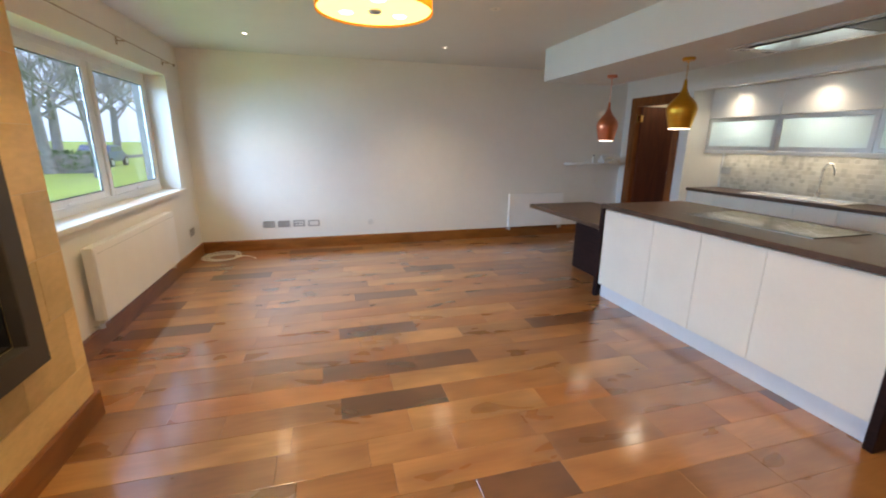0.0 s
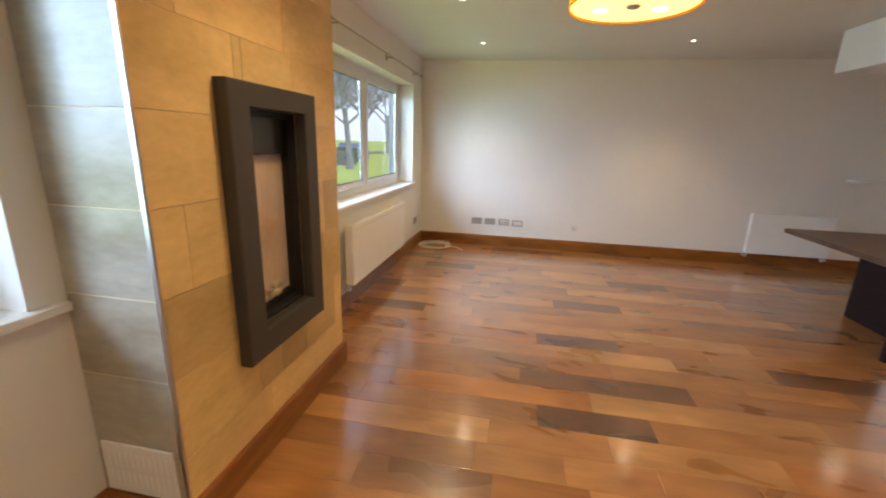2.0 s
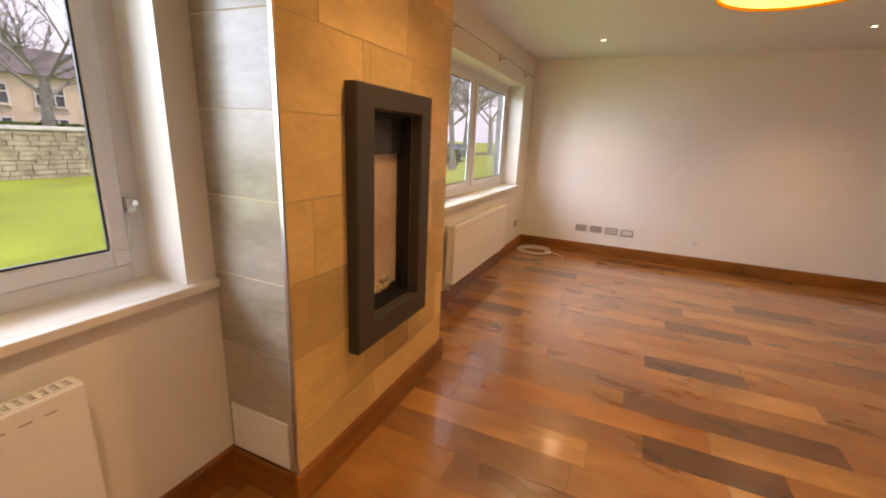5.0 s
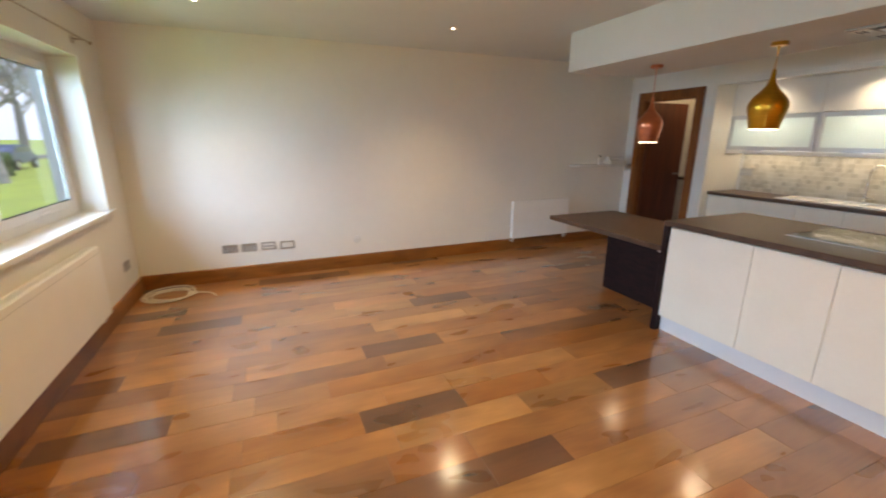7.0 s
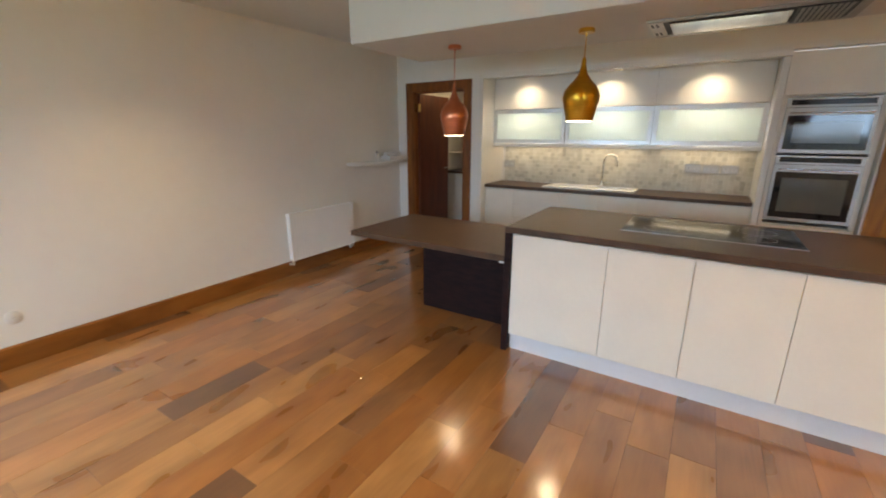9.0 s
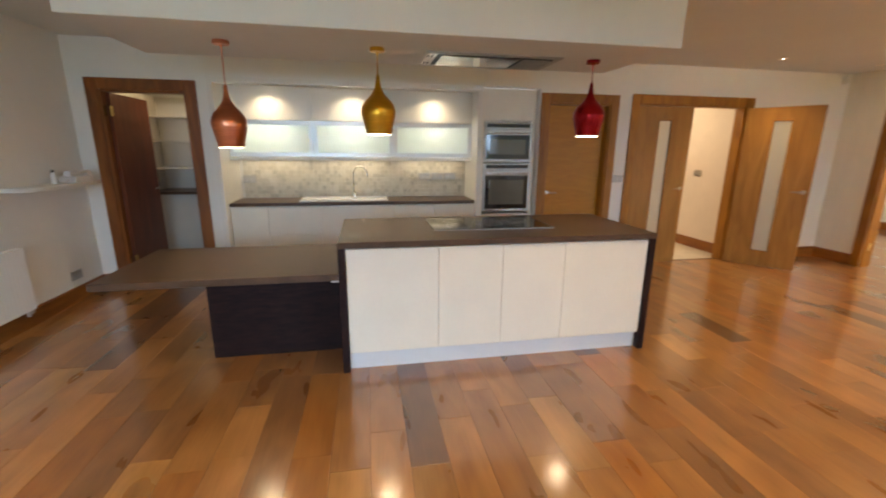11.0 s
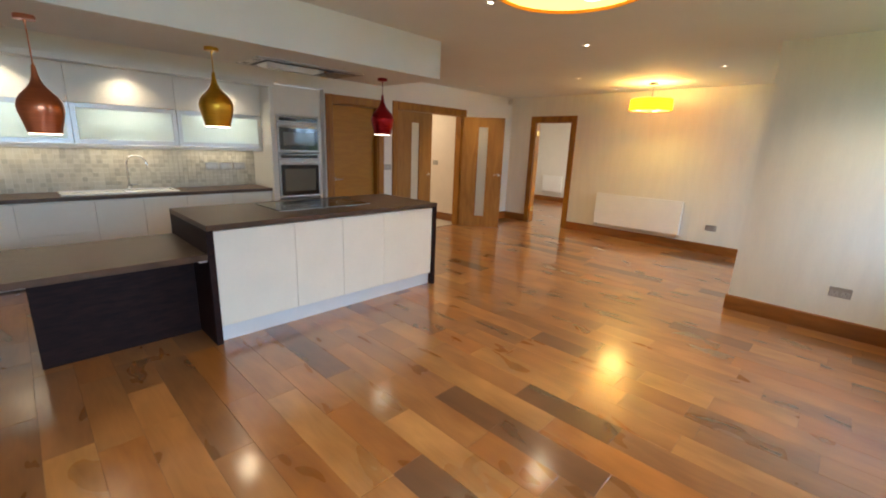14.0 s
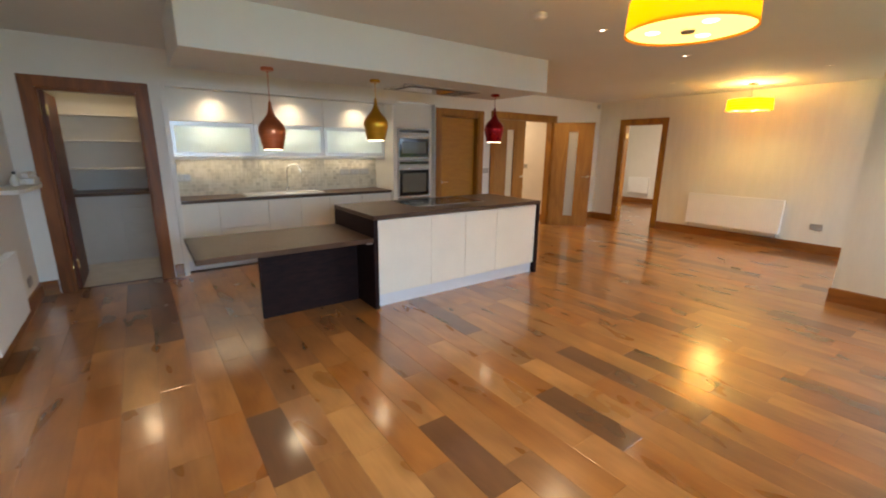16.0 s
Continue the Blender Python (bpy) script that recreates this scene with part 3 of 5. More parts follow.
def radiator(width, height, depth, label, fluted=True):
    """A convector radiator on the wall plane y = 0, facing -y, with its lower left corner at x = 0, z = 0."""
    ob = thing("radiator", label, "radiator")
    front = bmesh.new()
    if fluted:
        k = int(width / 0.036)
        line = [(0.0, -depth + 0.012), (0.0, -depth + 0.003), (0.003, -depth)]
        for i in range(1, k):
            x = width * i / k
            line += [(x - 0.012, -depth), (x - 0.008, -depth + 0.0012), (x + 0.008, -depth + 0.0012), (x + 0.012, -depth)]
        line += [(width - 0.003, -depth), (width, -depth + 0.003), (width, -depth + 0.012)]
        lo, hi = [[front.verts.new((x, y, z)) for x, y in line] for z in (0.0, height)]
        for i in range(len(line)):
            q = (i + 1) % len(line)
            front.faces.new((lo[i], lo[q], hi[q], hi[i]))
        front.faces.new(lo)
        front.faces.new(hi)
        bmesh.ops.recalc_face_normals(front, faces=front.faces)
    else:
        box(front, 0.0, -depth, 0.0, width, -depth + 0.012, height, bevel=0.006, seg=2)
    panel = part("front_panel", front, M_RAD, ob)
    if not fluted:
        for i in range(int(width / 0.05) - 1):
            part("slot", boxes((0.035 + 0.05 * i, -depth - 0.0006, height - 0.047, 0.062 + 0.05 * i, -depth, height - 0.042)), M_GREYPLASTIC, panel)
    part("back_panel", boxes((0.01, -0.045, 0.01, width - 0.01, -0.033, height - 0.01), bevel=0.004), M_RAD, ob)
    for x in (0.0, width - 0.006):
        part("side_cover", boxes((x, -depth + 0.012, 0.01, x + 0.006, -0.033, height), bevel=0.002), M_RAD, ob)
    grille = bmesh.new()
    for i in range(int(width / 0.025)):
        x = 0.012 + i * 0.025
        box(grille, x, -depth + 0.016, height - 0.006, x + 0.012, -0.036, height)
    box(grille, 0.006, -depth + 0.012, height - 0.004, width - 0.006, -depth + 0.018, height + 0.001)
    box(grille, 0.006, -0.040, height - 0.004, width - 0.006, -0.033, height + 0.001)
    part("top_grille", grille, M_RAD, ob)
    for x in (0.12, width - 0.16):
        part("wall_bracket", boxes((x, -0.033, 0.05, x + 0.04, 0.0, height - 0.05)), M_RAD, ob)
    yv = -depth * 0.5
    for x in (0.035, width - 0.035):
        bm = bmesh.new()
        cyl(bm, (x, yv, -0.012), (x, yv, 0.012), 0.012, n=12)
        cyl(bm, (x, yv, -0.058), (x, yv, -0.012), 0.015, n=14)
        cyl(bm, (x, yv, -0.035), (x + (-0.05 if x < width / 2 else 0.05), yv, -0.035), 0.014, 0.012, n=14)
        part("valve", bm, M_ALU, ob, "radiator valve", smooth=True)
        part("pipe", cyl(bmesh.new(), (x, yv, -0.046), (x, 0.0, -0.046), 0.008, n=10), M_CHROME, ob)
    return ob


rad = radiator(1.55, 0.52, 0.105, "long white panel radiator under the window", False)
rad.matrix_world = pose(W, 3.20, 0.225, 0, 0, 90)
rad = radiator(0.98, 0.53, 0.10, "white radiator below the side window sill", False)
rad.matrix_world = pose(W, -0.37, 0.225, 0, 0, 90)
rad = radiator(0.93, 0.51, 0.09, "small white panel radiator on the plain wall", True)
rad.matrix_world = pose(2.705, N, 0.17)
rad = radiator(1.42, 0.54, 0.10, "long white radiator on the wallpapered wall", True)
rad.matrix_world = pose(2.62, S, 0.23, 0, 0, 180)
rad = radiator(0.62, 0.45, 0.09, "white radiator on the back room wall", True)
rad.matrix_world = pose(5.95, -6.9, 0.30, 0, 0, 180)

# ---- sockets ----


def socket(kind, label):
    """A wall plate on y = 0 facing -y, centred at its own origin."""
    w, h = (0.148, 0.088) if kind != "single" else (0.088, 0.088)
    ob = thing("wall_socket" if kind != "switch" else "light_switch", label, "socket" if kind != "switch" else "switch", group="sockets")
    part("plate", boxes((-w / 2, -0.009, -h / 2, w / 2, 0.0, h / 2), bevel=0.003), M_STEEL, ob)
    if kind == "double":
        for x in (-0.036, 0.036):
            part("outlet", boxes((x - 0.026, -0.0115, -0.034, x + 0.026, -0.009, 0.010), bevel=0.001), M_GREYPLASTIC, ob)
            part("rocker", boxes((x - 0.009, -0.014, 0.016, x + 0.009, -0.009, 0.034), bevel=0.001), M_STEEL, ob)
            part("pin_holes", boxes((x - 0.003, -0.0125, -0.006, x + 0.003, -0.0115, 0.004), (x - 0.017, -0.0125, -0.024, x - 0.009, -0.0115, -0.020), (x + 0.009, -0.0125, -0.024, x + 0.017, -0.0115, -0.020)), M_DARKPLASTIC, ob)
    elif kind == "media":
        part("insert", boxes((-0.055, -0.0115, -0.028, 0.055, -0.009, 0.028), bevel=0.001), M_PLASTIC, ob)
        for x in (-0.036, -0.012, 0.012, 0.036):
            part("jack", cyl(bmesh.new(), (x, -0.0115, 0), (x, -0.016, 0), 0.007, n=12), M_DARKPLASTIC, ob)
    elif kind == "blank":
        part("insert", boxes((-0.058, -0.0115, -0.028, 0.058, -0.009, 0.028), bevel=0.001), M_PLASTIC, ob)
    else:
        part("rocker", boxes((-0.012, -0.014, -0.018, 0.012, -0.009, 0.018), bevel=0.002), M_GREYPLASTIC, ob)
    return ob


sock = socket("double", "chrome double wall socket on the plain wall")
sock.matrix_world = pose(-0.775, N, 0.350)
copy_thing(sock, pose(-0.585, N, 0.350))
media = socket("media", "chrome aerial and data outlet plate")
media.matrix_world = pose(-0.390, N, 0.350)
blank = socket("blank", "chrome framed white blank outlet plate")
blank.matrix_world = pose(-0.195, N, 0.345)
for m in (pose(4.29, N, 0.26), pose(W, 5.60, 0.36, 0, 0, 90), pose(0.78, S, 0.405, 0, 0, 180), pose(-0.755, -0.67, 0.385, 0, 0, 180)):
    copy_thing(sock, m)
SX = 5.318
for y, z in ((4.55, 1.10), (2.40, 1.13), (2.23, 1.13), (2.06, 1.13)):
    copy_thing(sock, pose(SX, y, z, 0, 0, 90) @ pose(0, 0, 0, 0, 0, 180))
sw = socket("switch", "small steel light switch beside the doors")
sw.matrix_world = pose(E, 0.03, 1.13, 0, 0, -90)
cover = thing("blank_plate", "small round white blanking plate on the plain wall", "blank plate")
part("disc", lathe([(0.0005, 0.006), (0.040, 0.006), (0.044, 0.003), (0.044, 0.0)], 0, 0, 0, 28), M_PLASTIC, cover, smooth=True)
part("screw", lathe([(0.0005, 0.0075), (0.004, 0.0075), (0.004, 0.006)], 0, 0, 0, 12), M_STEEL, cover)
cover.matrix_world = pose(0.59, N, 0.332, 90, 0, 0)
copy_thing(sw, pose(5.55, -1.90, 1.15, 0, 0, 180))

# ---- chimney breast with stone tiles and gas fire ----
FY0, FY1, FZ0, FZ1 = 1.550, 1.955, 0.63, 1.545
t = 0.0025
bx0 = CX - t
bm = boxes((W, CY0 + t, -0.05, bx0, FY0, H), (W, FY1, -0.05, bx0, CY1 - t, H), (W, FY0, -0.05, bx0, FY1, FZ0), (W, FY0, FZ1, bx0, FY1, H))
chimney = tagged(part("chimney_breast", bm, M_GROUT, label="chimney breast clad in honey sandstone tiles", kind="structure"), category="chimney breast")


def cut(rect, hole):
    """What is left of a rectangle (u0, u1, v0, v1) round a hole."""
    a, b, c, d = rect
    e, f, g, h = hole
    if b <= e or a >= f or d <= g or c >= h:
        return [rect]
    out = []
    if a < e:
        out.append((a, e, c, d))
    if b > f:
        out.append((f, b, c, d))
    a, b = max(a, e), min(b, f)
    if c < g:
        out.append((a, b, c, g))
    if d > h:
        out.append((a, b, h, d))
    return out


COURSES = [0.02, 0.325, 0.635, 0.925, 1.215, 1.505, 1.795, 2.085, 2.375, H]
JOINTS = [[1.62], [1.72, 2.30], [1.42, 2.20], [1.24, 2.215], [1.43, 2.06], [1.60], [1.30, 1.90], [1.55, 2.15], [1.75]]
j = 0.0014
for z0, z1, js in zip(COURSES, COURSES[1:], JOINTS):
    ys = [CY0 + 0.008, *js, CY1 - 0.004]
    for a, b in zip(ys, ys[1:]):
        for r in cut((a, b, z0, z1), (FY0, FY1, FZ0, FZ1)):
            if r[1] - r[0] > 0.02 and r[3] - r[2] > 0.02:
                part("stone_tile", boxes((bx0, r[0] + j, r[2] + j, CX + random.uniform(-0.0004, 0.0008), r[1] - j, r[3] - j), bevel=0.0008), M_STONE, chimney)
    for y0, y1 in ((CY0, CY0 + t), (CY1 - t, CY1)):
        part("stone_tile", boxes((W + 0.001, y0 + random.uniform(0, 0.0008), z0 + j, bx0 - 0.001, y1, z1 - j), bevel=0.0008), M_STONE_DAYLIT, chimney, "chimney side tile, daylight glare put into its pale colour")
part("corner_trim", boxes((CX - 0.012, CY0 - 0.003, 0.15, CX + 0.003, CY0 + 0.007, H)), M_ALU, chimney, "thin silver metal corner trim")
vent = thing("access_panel", "small white textured plate low on the chimney side", "panel", (-1.4, CY0, 0.26))
part("plate", boxes((-1.585, CY0 - 0.010, 0.160, -1.285, CY0, 0.365), bevel=0.003), M_PLASTIC, vent)
for z0, z1 in ((0.190, 0.250), (0.275, 0.335)):
    for k in range(11):
        part("slot", boxes((-1.560 + 0.024 * k, CY0 - 0.0115, z0, -1.553 + 0.024 * k, CY0 - 0.010, z1)), M_SHELF, vent)

fire = thing("gas_fire", "tall hole-in-the-wall gas fire with dark grey frame", "fireplace", (CX, 1.77, 0.50))
OY0, OY1, OZ0, OZ1 = 1.430, 2.060, 0.515, 1.635
bm = bmesh.new()
loops = []
for x, y0, y1, z0, z1 in ((CX + 0.001, OY0, OY1, OZ0, OZ1), (CX + 0.051, OY0, OY1, OZ0, OZ1), (CX + 0.056, OY0 + 0.005, OY1 - 0.005, OZ0 + 0.005, OZ1 - 0.005), (CX + 0.056, FY0 - 0.004, FY1 + 0.004, FZ0 - 0.004, FZ1 + 0.004), (CX + 0.052, FY0, FY1, FZ0, FZ1), (CX + 0.001, FY0, FY1, FZ0, FZ1)):
    loops.append([bm.verts.new(p) for p in ((x, y0, z0), (x, y1, z0), (x, y1, z1), (x, y0, z1))])
for p, q in zip(loops, loops[1:] + loops[:1]):
    for k in range(4):
        bm.faces.new((p[k], p[(k + 1) % 4], q[(k + 1) % 4], q[k]))
bmesh.ops.recalc_face_normals(bm, faces=bm.faces)
part("surround", bm, M_IRON, fire, "matt dark grey metal surround")
fx = -1.335
part("firebox", boxes((fx, FY0 + 0.002, FZ0 + 0.002, CX, FY0 + 0.012, FZ1 - 0.002), (fx, FY1 - 0.012, FZ0 + 0.002, CX, FY1 - 0.002, FZ1 - 0.002),
                      (fx, FY0 + 0.012, FZ0 + 0.002, CX, FY1 - 0.012, FZ0 + 0.012), (fx, FY0 + 0.012, FZ1 - 0.012, CX, FY1 - 0.012, FZ1 - 0.002)), M_BLACK, fire)
part("back_panel", boxes((fx, FY0 + 0.012, FZ0 + 0.012, fx + 0.01, FY1 - 0.012, FZ1 - 0.012)), M_FIREBACK, fire, "tan panel at the back of the fire")
part("hood", boxes((fx + 0.01, FY0 + 0.012, 1.36, -1.300, FY1 - 0.012, FZ1 - 0.012)), M_BLACK, fire)
part("burner_tray", boxes((fx + 0.01, FY0 + 0.012, FZ0 + 0.012, -1.298, FY1 - 0.012, FZ0 + 0.06), bevel=0.003), M_BLACK, fire)
part("inner_frame", boxes((-1.285, FY0 + 0.012, FZ0 + 0.012, -1.277, FY0 + 0.022, FZ1 - 0.012), (-1.285, FY1 - 0.022, FZ0 + 0.012, -1.277, FY1 - 0.012, FZ1 - 0.012), (-1.285, FY0 + 0.022, FZ0 + 0.012, -1.277, FY1 - 0.022, FZ0 + 0.03), (-1.285, FY0 + 0.022, FZ1 - 0.03, -1.277, FY1 - 0.022, FZ1 - 0.012)), M_BLACK, fire)
gp = part("fire_glass", boxes((-1.283, FY0 + 0.022, FZ0 + 0.03, -1.279, FY1 - 0.022, FZ1 - 0.03)), M_GLASS, fire)
for k in range(13):
    bm = bmesh.new()
    s = random.uniform(0.018, 0.028)
    bmesh.ops.create_icosphere(bm, subdivisions=2, radius=s, matrix=pose(random.uniform(-1.318, -1.303), random.uniform(FY0 + 0.06, FY1 - 0.06), FZ0 + 0.06 + s * 0.6 + (0.03 if k > 8 else 0)) @ Matrix.Diagonal((0.7, 1.3, 0.8, 1)))
    for v in bm.verts:
        v.co += Vector((random.uniform(-1, 1), random.uniform(-1, 1), random.uniform(-1, 1))) * s * 0.10
    part("pebble", bm, M_PEBBLE, fire, smooth=True)

# ---- doors ----


def handle_on(parent, x, y, z, nx, side):
    """A lever handle on a face at x with the normal nx; the lever points along side (+1 or -1 in y)."""
    bm = bmesh.new()
    cyl(bm, (x, y, z), (x + nx * 0.010, y, z), 0.025, n=20)
    cyl(bm, (x + nx * 0.010, y, z), (x + nx * 0.050, y, z), 0.009, n=12)
    cyl(bm, (x + nx * 0.045, y, z), (x + nx * 0.045, y + side * 0.115, z - 0.004), 0.009, 0.007, n=12)
    return part("handle", bm, M_CHROME, parent, "polished lever handle", smooth=True)


def door_frame(name, y0, y1, z1, material, label, w=0.105):
    """Architrave and lining of an opening in the east wall; y0 and y1 are the clear edges."""
    ob = thing(name, label, "door", (E, (y0 + y1) / 2, 0), kind="structure")
    x0, x1 = E - 0.020, E
    for a, b in ((y0 - w, y0), (y1, y1 + w)):
        part("architrave", boxes((x0, a, 0, x1, b, z1 + w), bevel=0.004), material, ob)
    part("architrave", boxes((x0, y0, z1, x1, y1, z1 + w), bevel=0.004), M_SKIRT_Y if material is M_MAHOG else material, ob)
    for a, b in ((y0 - 0.010, y0 + 0.018), (y1 - 0.018, y1 + 0.010)):
        part("lining", boxes((E + 0.001, a, 0, E + 0.14, b, z1), bevel=0.002), material, ob)
    part("lining", boxes((E + 0.001, y0 + 0.018, z1 - 0.018, E + 0.14, y1 - 0.018, z1 + 0.01), bevel=0.002), material, ob)
    return ob


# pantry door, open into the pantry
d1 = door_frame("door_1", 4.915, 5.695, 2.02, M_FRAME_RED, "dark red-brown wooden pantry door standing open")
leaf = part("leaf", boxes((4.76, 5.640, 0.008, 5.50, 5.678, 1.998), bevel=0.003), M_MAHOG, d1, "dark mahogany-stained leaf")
bm = bmesh.new()
cyl(bm, (5.42, 5.640, 1.0), (5.42, 5.598, 1.0), 0.009, n=12)
cyl(bm, (5.42, 5.602, 1.0), (5.31, 5.602, 0.996), 0.009, n=12)
part("handle", bm, M_CHROME, leaf, "polished lever handle", smooth=True)
for z in (0.28, 1.82):
    part("hinge", boxes((4.735, 5.632, z - 0.05, 4.772, 5.642, z + 0.05), (4.700, 5.672, z - 0.05, 4.735, 5.678, z + 0.05)), M_BRASS, d1, "brass butt hinge")

# plain closed door
d2 = door_frame("door_2", 0.21, 1.00, 2.02, M_FRAME, "closed plain oak veneer door in a wooden frame")
leaf = part("leaf", boxes((E + 0.085, 0.229, 0.006, E + 0.125, 0.981, 2.000), bevel=0.003), M_OAK, d2, "golden oak veneered leaf")
handle_on(leaf, E + 0.085, 0.93, 0.96, -1, -1)

# glazed double doors
d3 = door_frame("door_3", -1.70, -0.17, 2.04, M_FRAME, "pair of glazed walnut doors, one folded open")


def glazed_leaf(m):
    """A leaf hinged at its own origin along +y with a tall frosted strip; m places it."""
    w, g0, g1 = 0.760, 0.28, 0.48
    z0, z1, a, b = 0.008, 2.015, 0.20, 1.86
    bm = boxes((-0.02, 0, z0, 0.02, g0, z1), (-0.02, g1, z0, 0.02, w, z1), (-0.02, g0, z0, 0.02, g1, a), (-0.02, g0, b, 0.02, g1, z1))
    bmesh.ops.remove_doubles(bm, verts=bm.verts, dist=1e-5)
    bm.transform(m)
    lf = part("leaf", bm, M_OAK_Z, d3, "walnut veneered leaf with glazed strip")
    bm = boxes((-0.024, g0, a, 0.024, g0 + 0.014, b), (-0.024, g1 - 0.014, a, 0.024, g1, b), (-0.024, g0 + 0.014, a, 0.024, g1 - 0.014, a + 0.014), (-0.024, g0 + 0.014, b - 0.014, 0.024, g1 - 0.014, b), bevel=0.002)
    bm.transform(m)
    part("glazing_bead", bm, M_FRAME, lf)
    bm = boxes((-0.006, g0 + 0.014, a + 0.014, 0.006, g1 - 0.014, b - 0.014))
    bm.transform(m)
    part("pane", bm, M_FROST_DOOR, lf, "frosted glass strip")
    for s in (-1, 1):
        bm = bmesh.new()
        cyl(bm, (s * 0.02, w - 0.06, 1.0), (s * 0.03, w - 0.06, 1.0), 0.025, n=20)
        cyl(bm, (s * 0.03, w - 0.06, 1.0), (s * 0.065, w - 0.06, 1.0), 0.009, n=12)
        cyl(bm, (s * 0.062, w - 0.06, 1.0), (s * 0.062, w - 0.17, 0.996), 0.009, 0.007, n=12)
        bm.transform(m)
        part("handle", bm, M_CHROME, lf, "polished lever handle", smooth=True)
    for z in (0.25, 1.0, 1.8):
        bm = boxes((-0.028, -0.012, z - 0.05, -0.012, 0.012, z + 0.05), bevel=0.002)
        bm.transform(m)
        part("hinge", bm, M_BRASS, lf, "brass hinge")


glazed_leaf(pose(E + 0.03, -0.19, 0, 0, 0, 180))
glazed_leaf(pose(E - 0.035, -1.70, 0, 0, 0, 180 - 54))

# doorway to the back room
d4 = thing("door_4", "open doorway with brown wooden architrave", "door", (3.70, S, 0), kind="structure")
for a, b in ((3.205, 3.31), (4.09, 4.195)):
    part("architrave", boxes((a, S, 0, b, S + 0.02, 2.125), bevel=0.004), M_FRAME, d4)
part("architrave", boxes((3.31, S, 2.02, 4.09, S + 0.02, 2.125), bevel=0.004), M_FRAME, d4)
for a, b in ((3.302, 3.328), (4.072, 4.098)):
    part("lining", boxes((a, S - 0.14, 0, b, S - 0.001, 2.02), bevel=0.002), M_FRAME, d4)
part("lining", boxes((3.328, S - 0.14, 2.004, 4.072, S - 0.001, 2.03), bevel=0.002), M_FRAME, d4)
leaf = part("leaf", boxes((4.105, S - 0.205, 0.008, 4.855, S - 0.165, 1.998), bevel=0.003), M_OAK_Z, d4, "walnut leaf folded back")
for z in (0.28, 1.80):
    part("hinge", boxes((4.062, S - 0.10, z - 0.05, 4.073, S - 0.03, z + 0.05)), M_BRASS, d4, "brass hinge")

# ---- island, table and hob ----
island = thing("kitchen_island", "cream kitchen island with dark wood-effect waterfall worktop", "kitchen island", (2.9, 2.23, 0))
IY0, IY1 = 1.10, 3.34
part("worktop", boxes((2.462, IY0, 0.862, 3.40, IY1, 0.902), bevel=0.003), M_TOP, island, "dark brown laminate worktop")
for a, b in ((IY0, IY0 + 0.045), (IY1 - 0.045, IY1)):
    part("end_panel", boxes((2.466, a, 0, 3.396, b, 0.861), bevel=0.003), M_TOP_SHADED, island, "dark laminate end panel")
part("carcass", boxes((2.515, IY0 + 0.046, 0.13, 3.37, IY1 - 0.046, 0.860)), M_CAB, island)
part("plinth", boxes((2.525, IY0 + 0.046, 0, 3.32, IY1 - 0.046, 0.129)), M_PLINTH, island, "white recessed plinth")
seams = [IY0 + 0.048, 1.790, 2.245, 2.690, IY1 - 0.048]
for a, b in zip(seams, seams[1:]):
    part("cabinet_door", boxes((2.486, a + 0.0016, 0.132, 2.513, b - 0.0016, 0.852), bevel=0.0015), M_CAB, island, "plain cream laminate door")
table = thing("breakfast_table", "low dark laminate table joined to the island", "table", (2.9, 4.05, 0))
part("tabletop", boxes((2.468, IY1 + 0.002, 0.655, 3.36, 4.755, 0.698), bevel=0.003), M_TOP, table)
part("support_panel", boxes((2.83, IY1 + 0.002, 0, 2.88, 4.26, 0.654), bevel=0.003), M_TOP_SHADED, table, "dark laminate support panel")
part("fixing_bracket", boxes((2.50, IY1 + 0.002, 0.635, 2.56, IY1 + 0.05, 0.654)), M_ALU, table)
hob = thing("induction_hob", "black glass hob set into the island worktop", "hob", (3.05, 2.22, 0.902))
part("glass_top", boxes((2.775, 1.755, 0.902, 3.285, 2.675, 0.908), bevel=0.002), M_HOB, hob)
for hx in (2.770, 3.285):
    part("trim", boxes((hx, 1.750, 0.902, hx + 0.005, 2.680, 0.907)), M_STEEL, hob)
for hx, hy, r in ((2.92, 1.95, 0.08), (3.13, 1.95, 0.10), (2.92, 2.46, 0.10), (3.13, 2.46, 0.08), (3.02, 2.21, 0.12)):
    part("cooking_zone", lathe([(r - 0.003, 0.0002), (r - 0.003, 0.0006), (r, 0.0006), (r, 0.0002)], hx, hy, 0.908, 40), M_GREYPLASTIC, hob)

# ---- kitchen recess ----
KX = 5.335
part("wall_recess_back", boxes((KX, 1.0, -0.05, KX + 0.1, 4.80, 2.30)), M_WALL, label="back wall of the kitchen recess", kind="structure")
part("recess_soffit", boxes((E + 0.121, 1.804, 2.150, KX, 4.654, 2.30)), M_WHITE, label="white soffit with small lights", kind="structure")
part("recess_side", boxes((E + 0.121, 4.712, -0.05, KX, 4.79, 2.30)), M_WALL, label="side of the recess", kind="structure")
part("recess_side", boxes((E + 0.121, 1.02, -0.05, KX, 1.118, 2.30)), M_WALL, label="side of the recess", kind="structure")
part("recess_floor", boxes((E + 0.001, 1.12, -0.1, KX, 4.71, -0.004)), M_SUB, label="floor under the units", kind="structure")
part("recess_lining", boxes((E - 0.008, 4.655, 0, KX - 0.001, 4.709, 2.170), bevel=0.002), M_WHITE, label="white upright lining of the recess", kind="structure")
part("recess_lining", boxes((E - 0.008, 1.80, 2.122, E + 0.119, 4.654, 2.170), bevel=0.002), M_WHITE, label="white head lining of the recess", kind="structure")
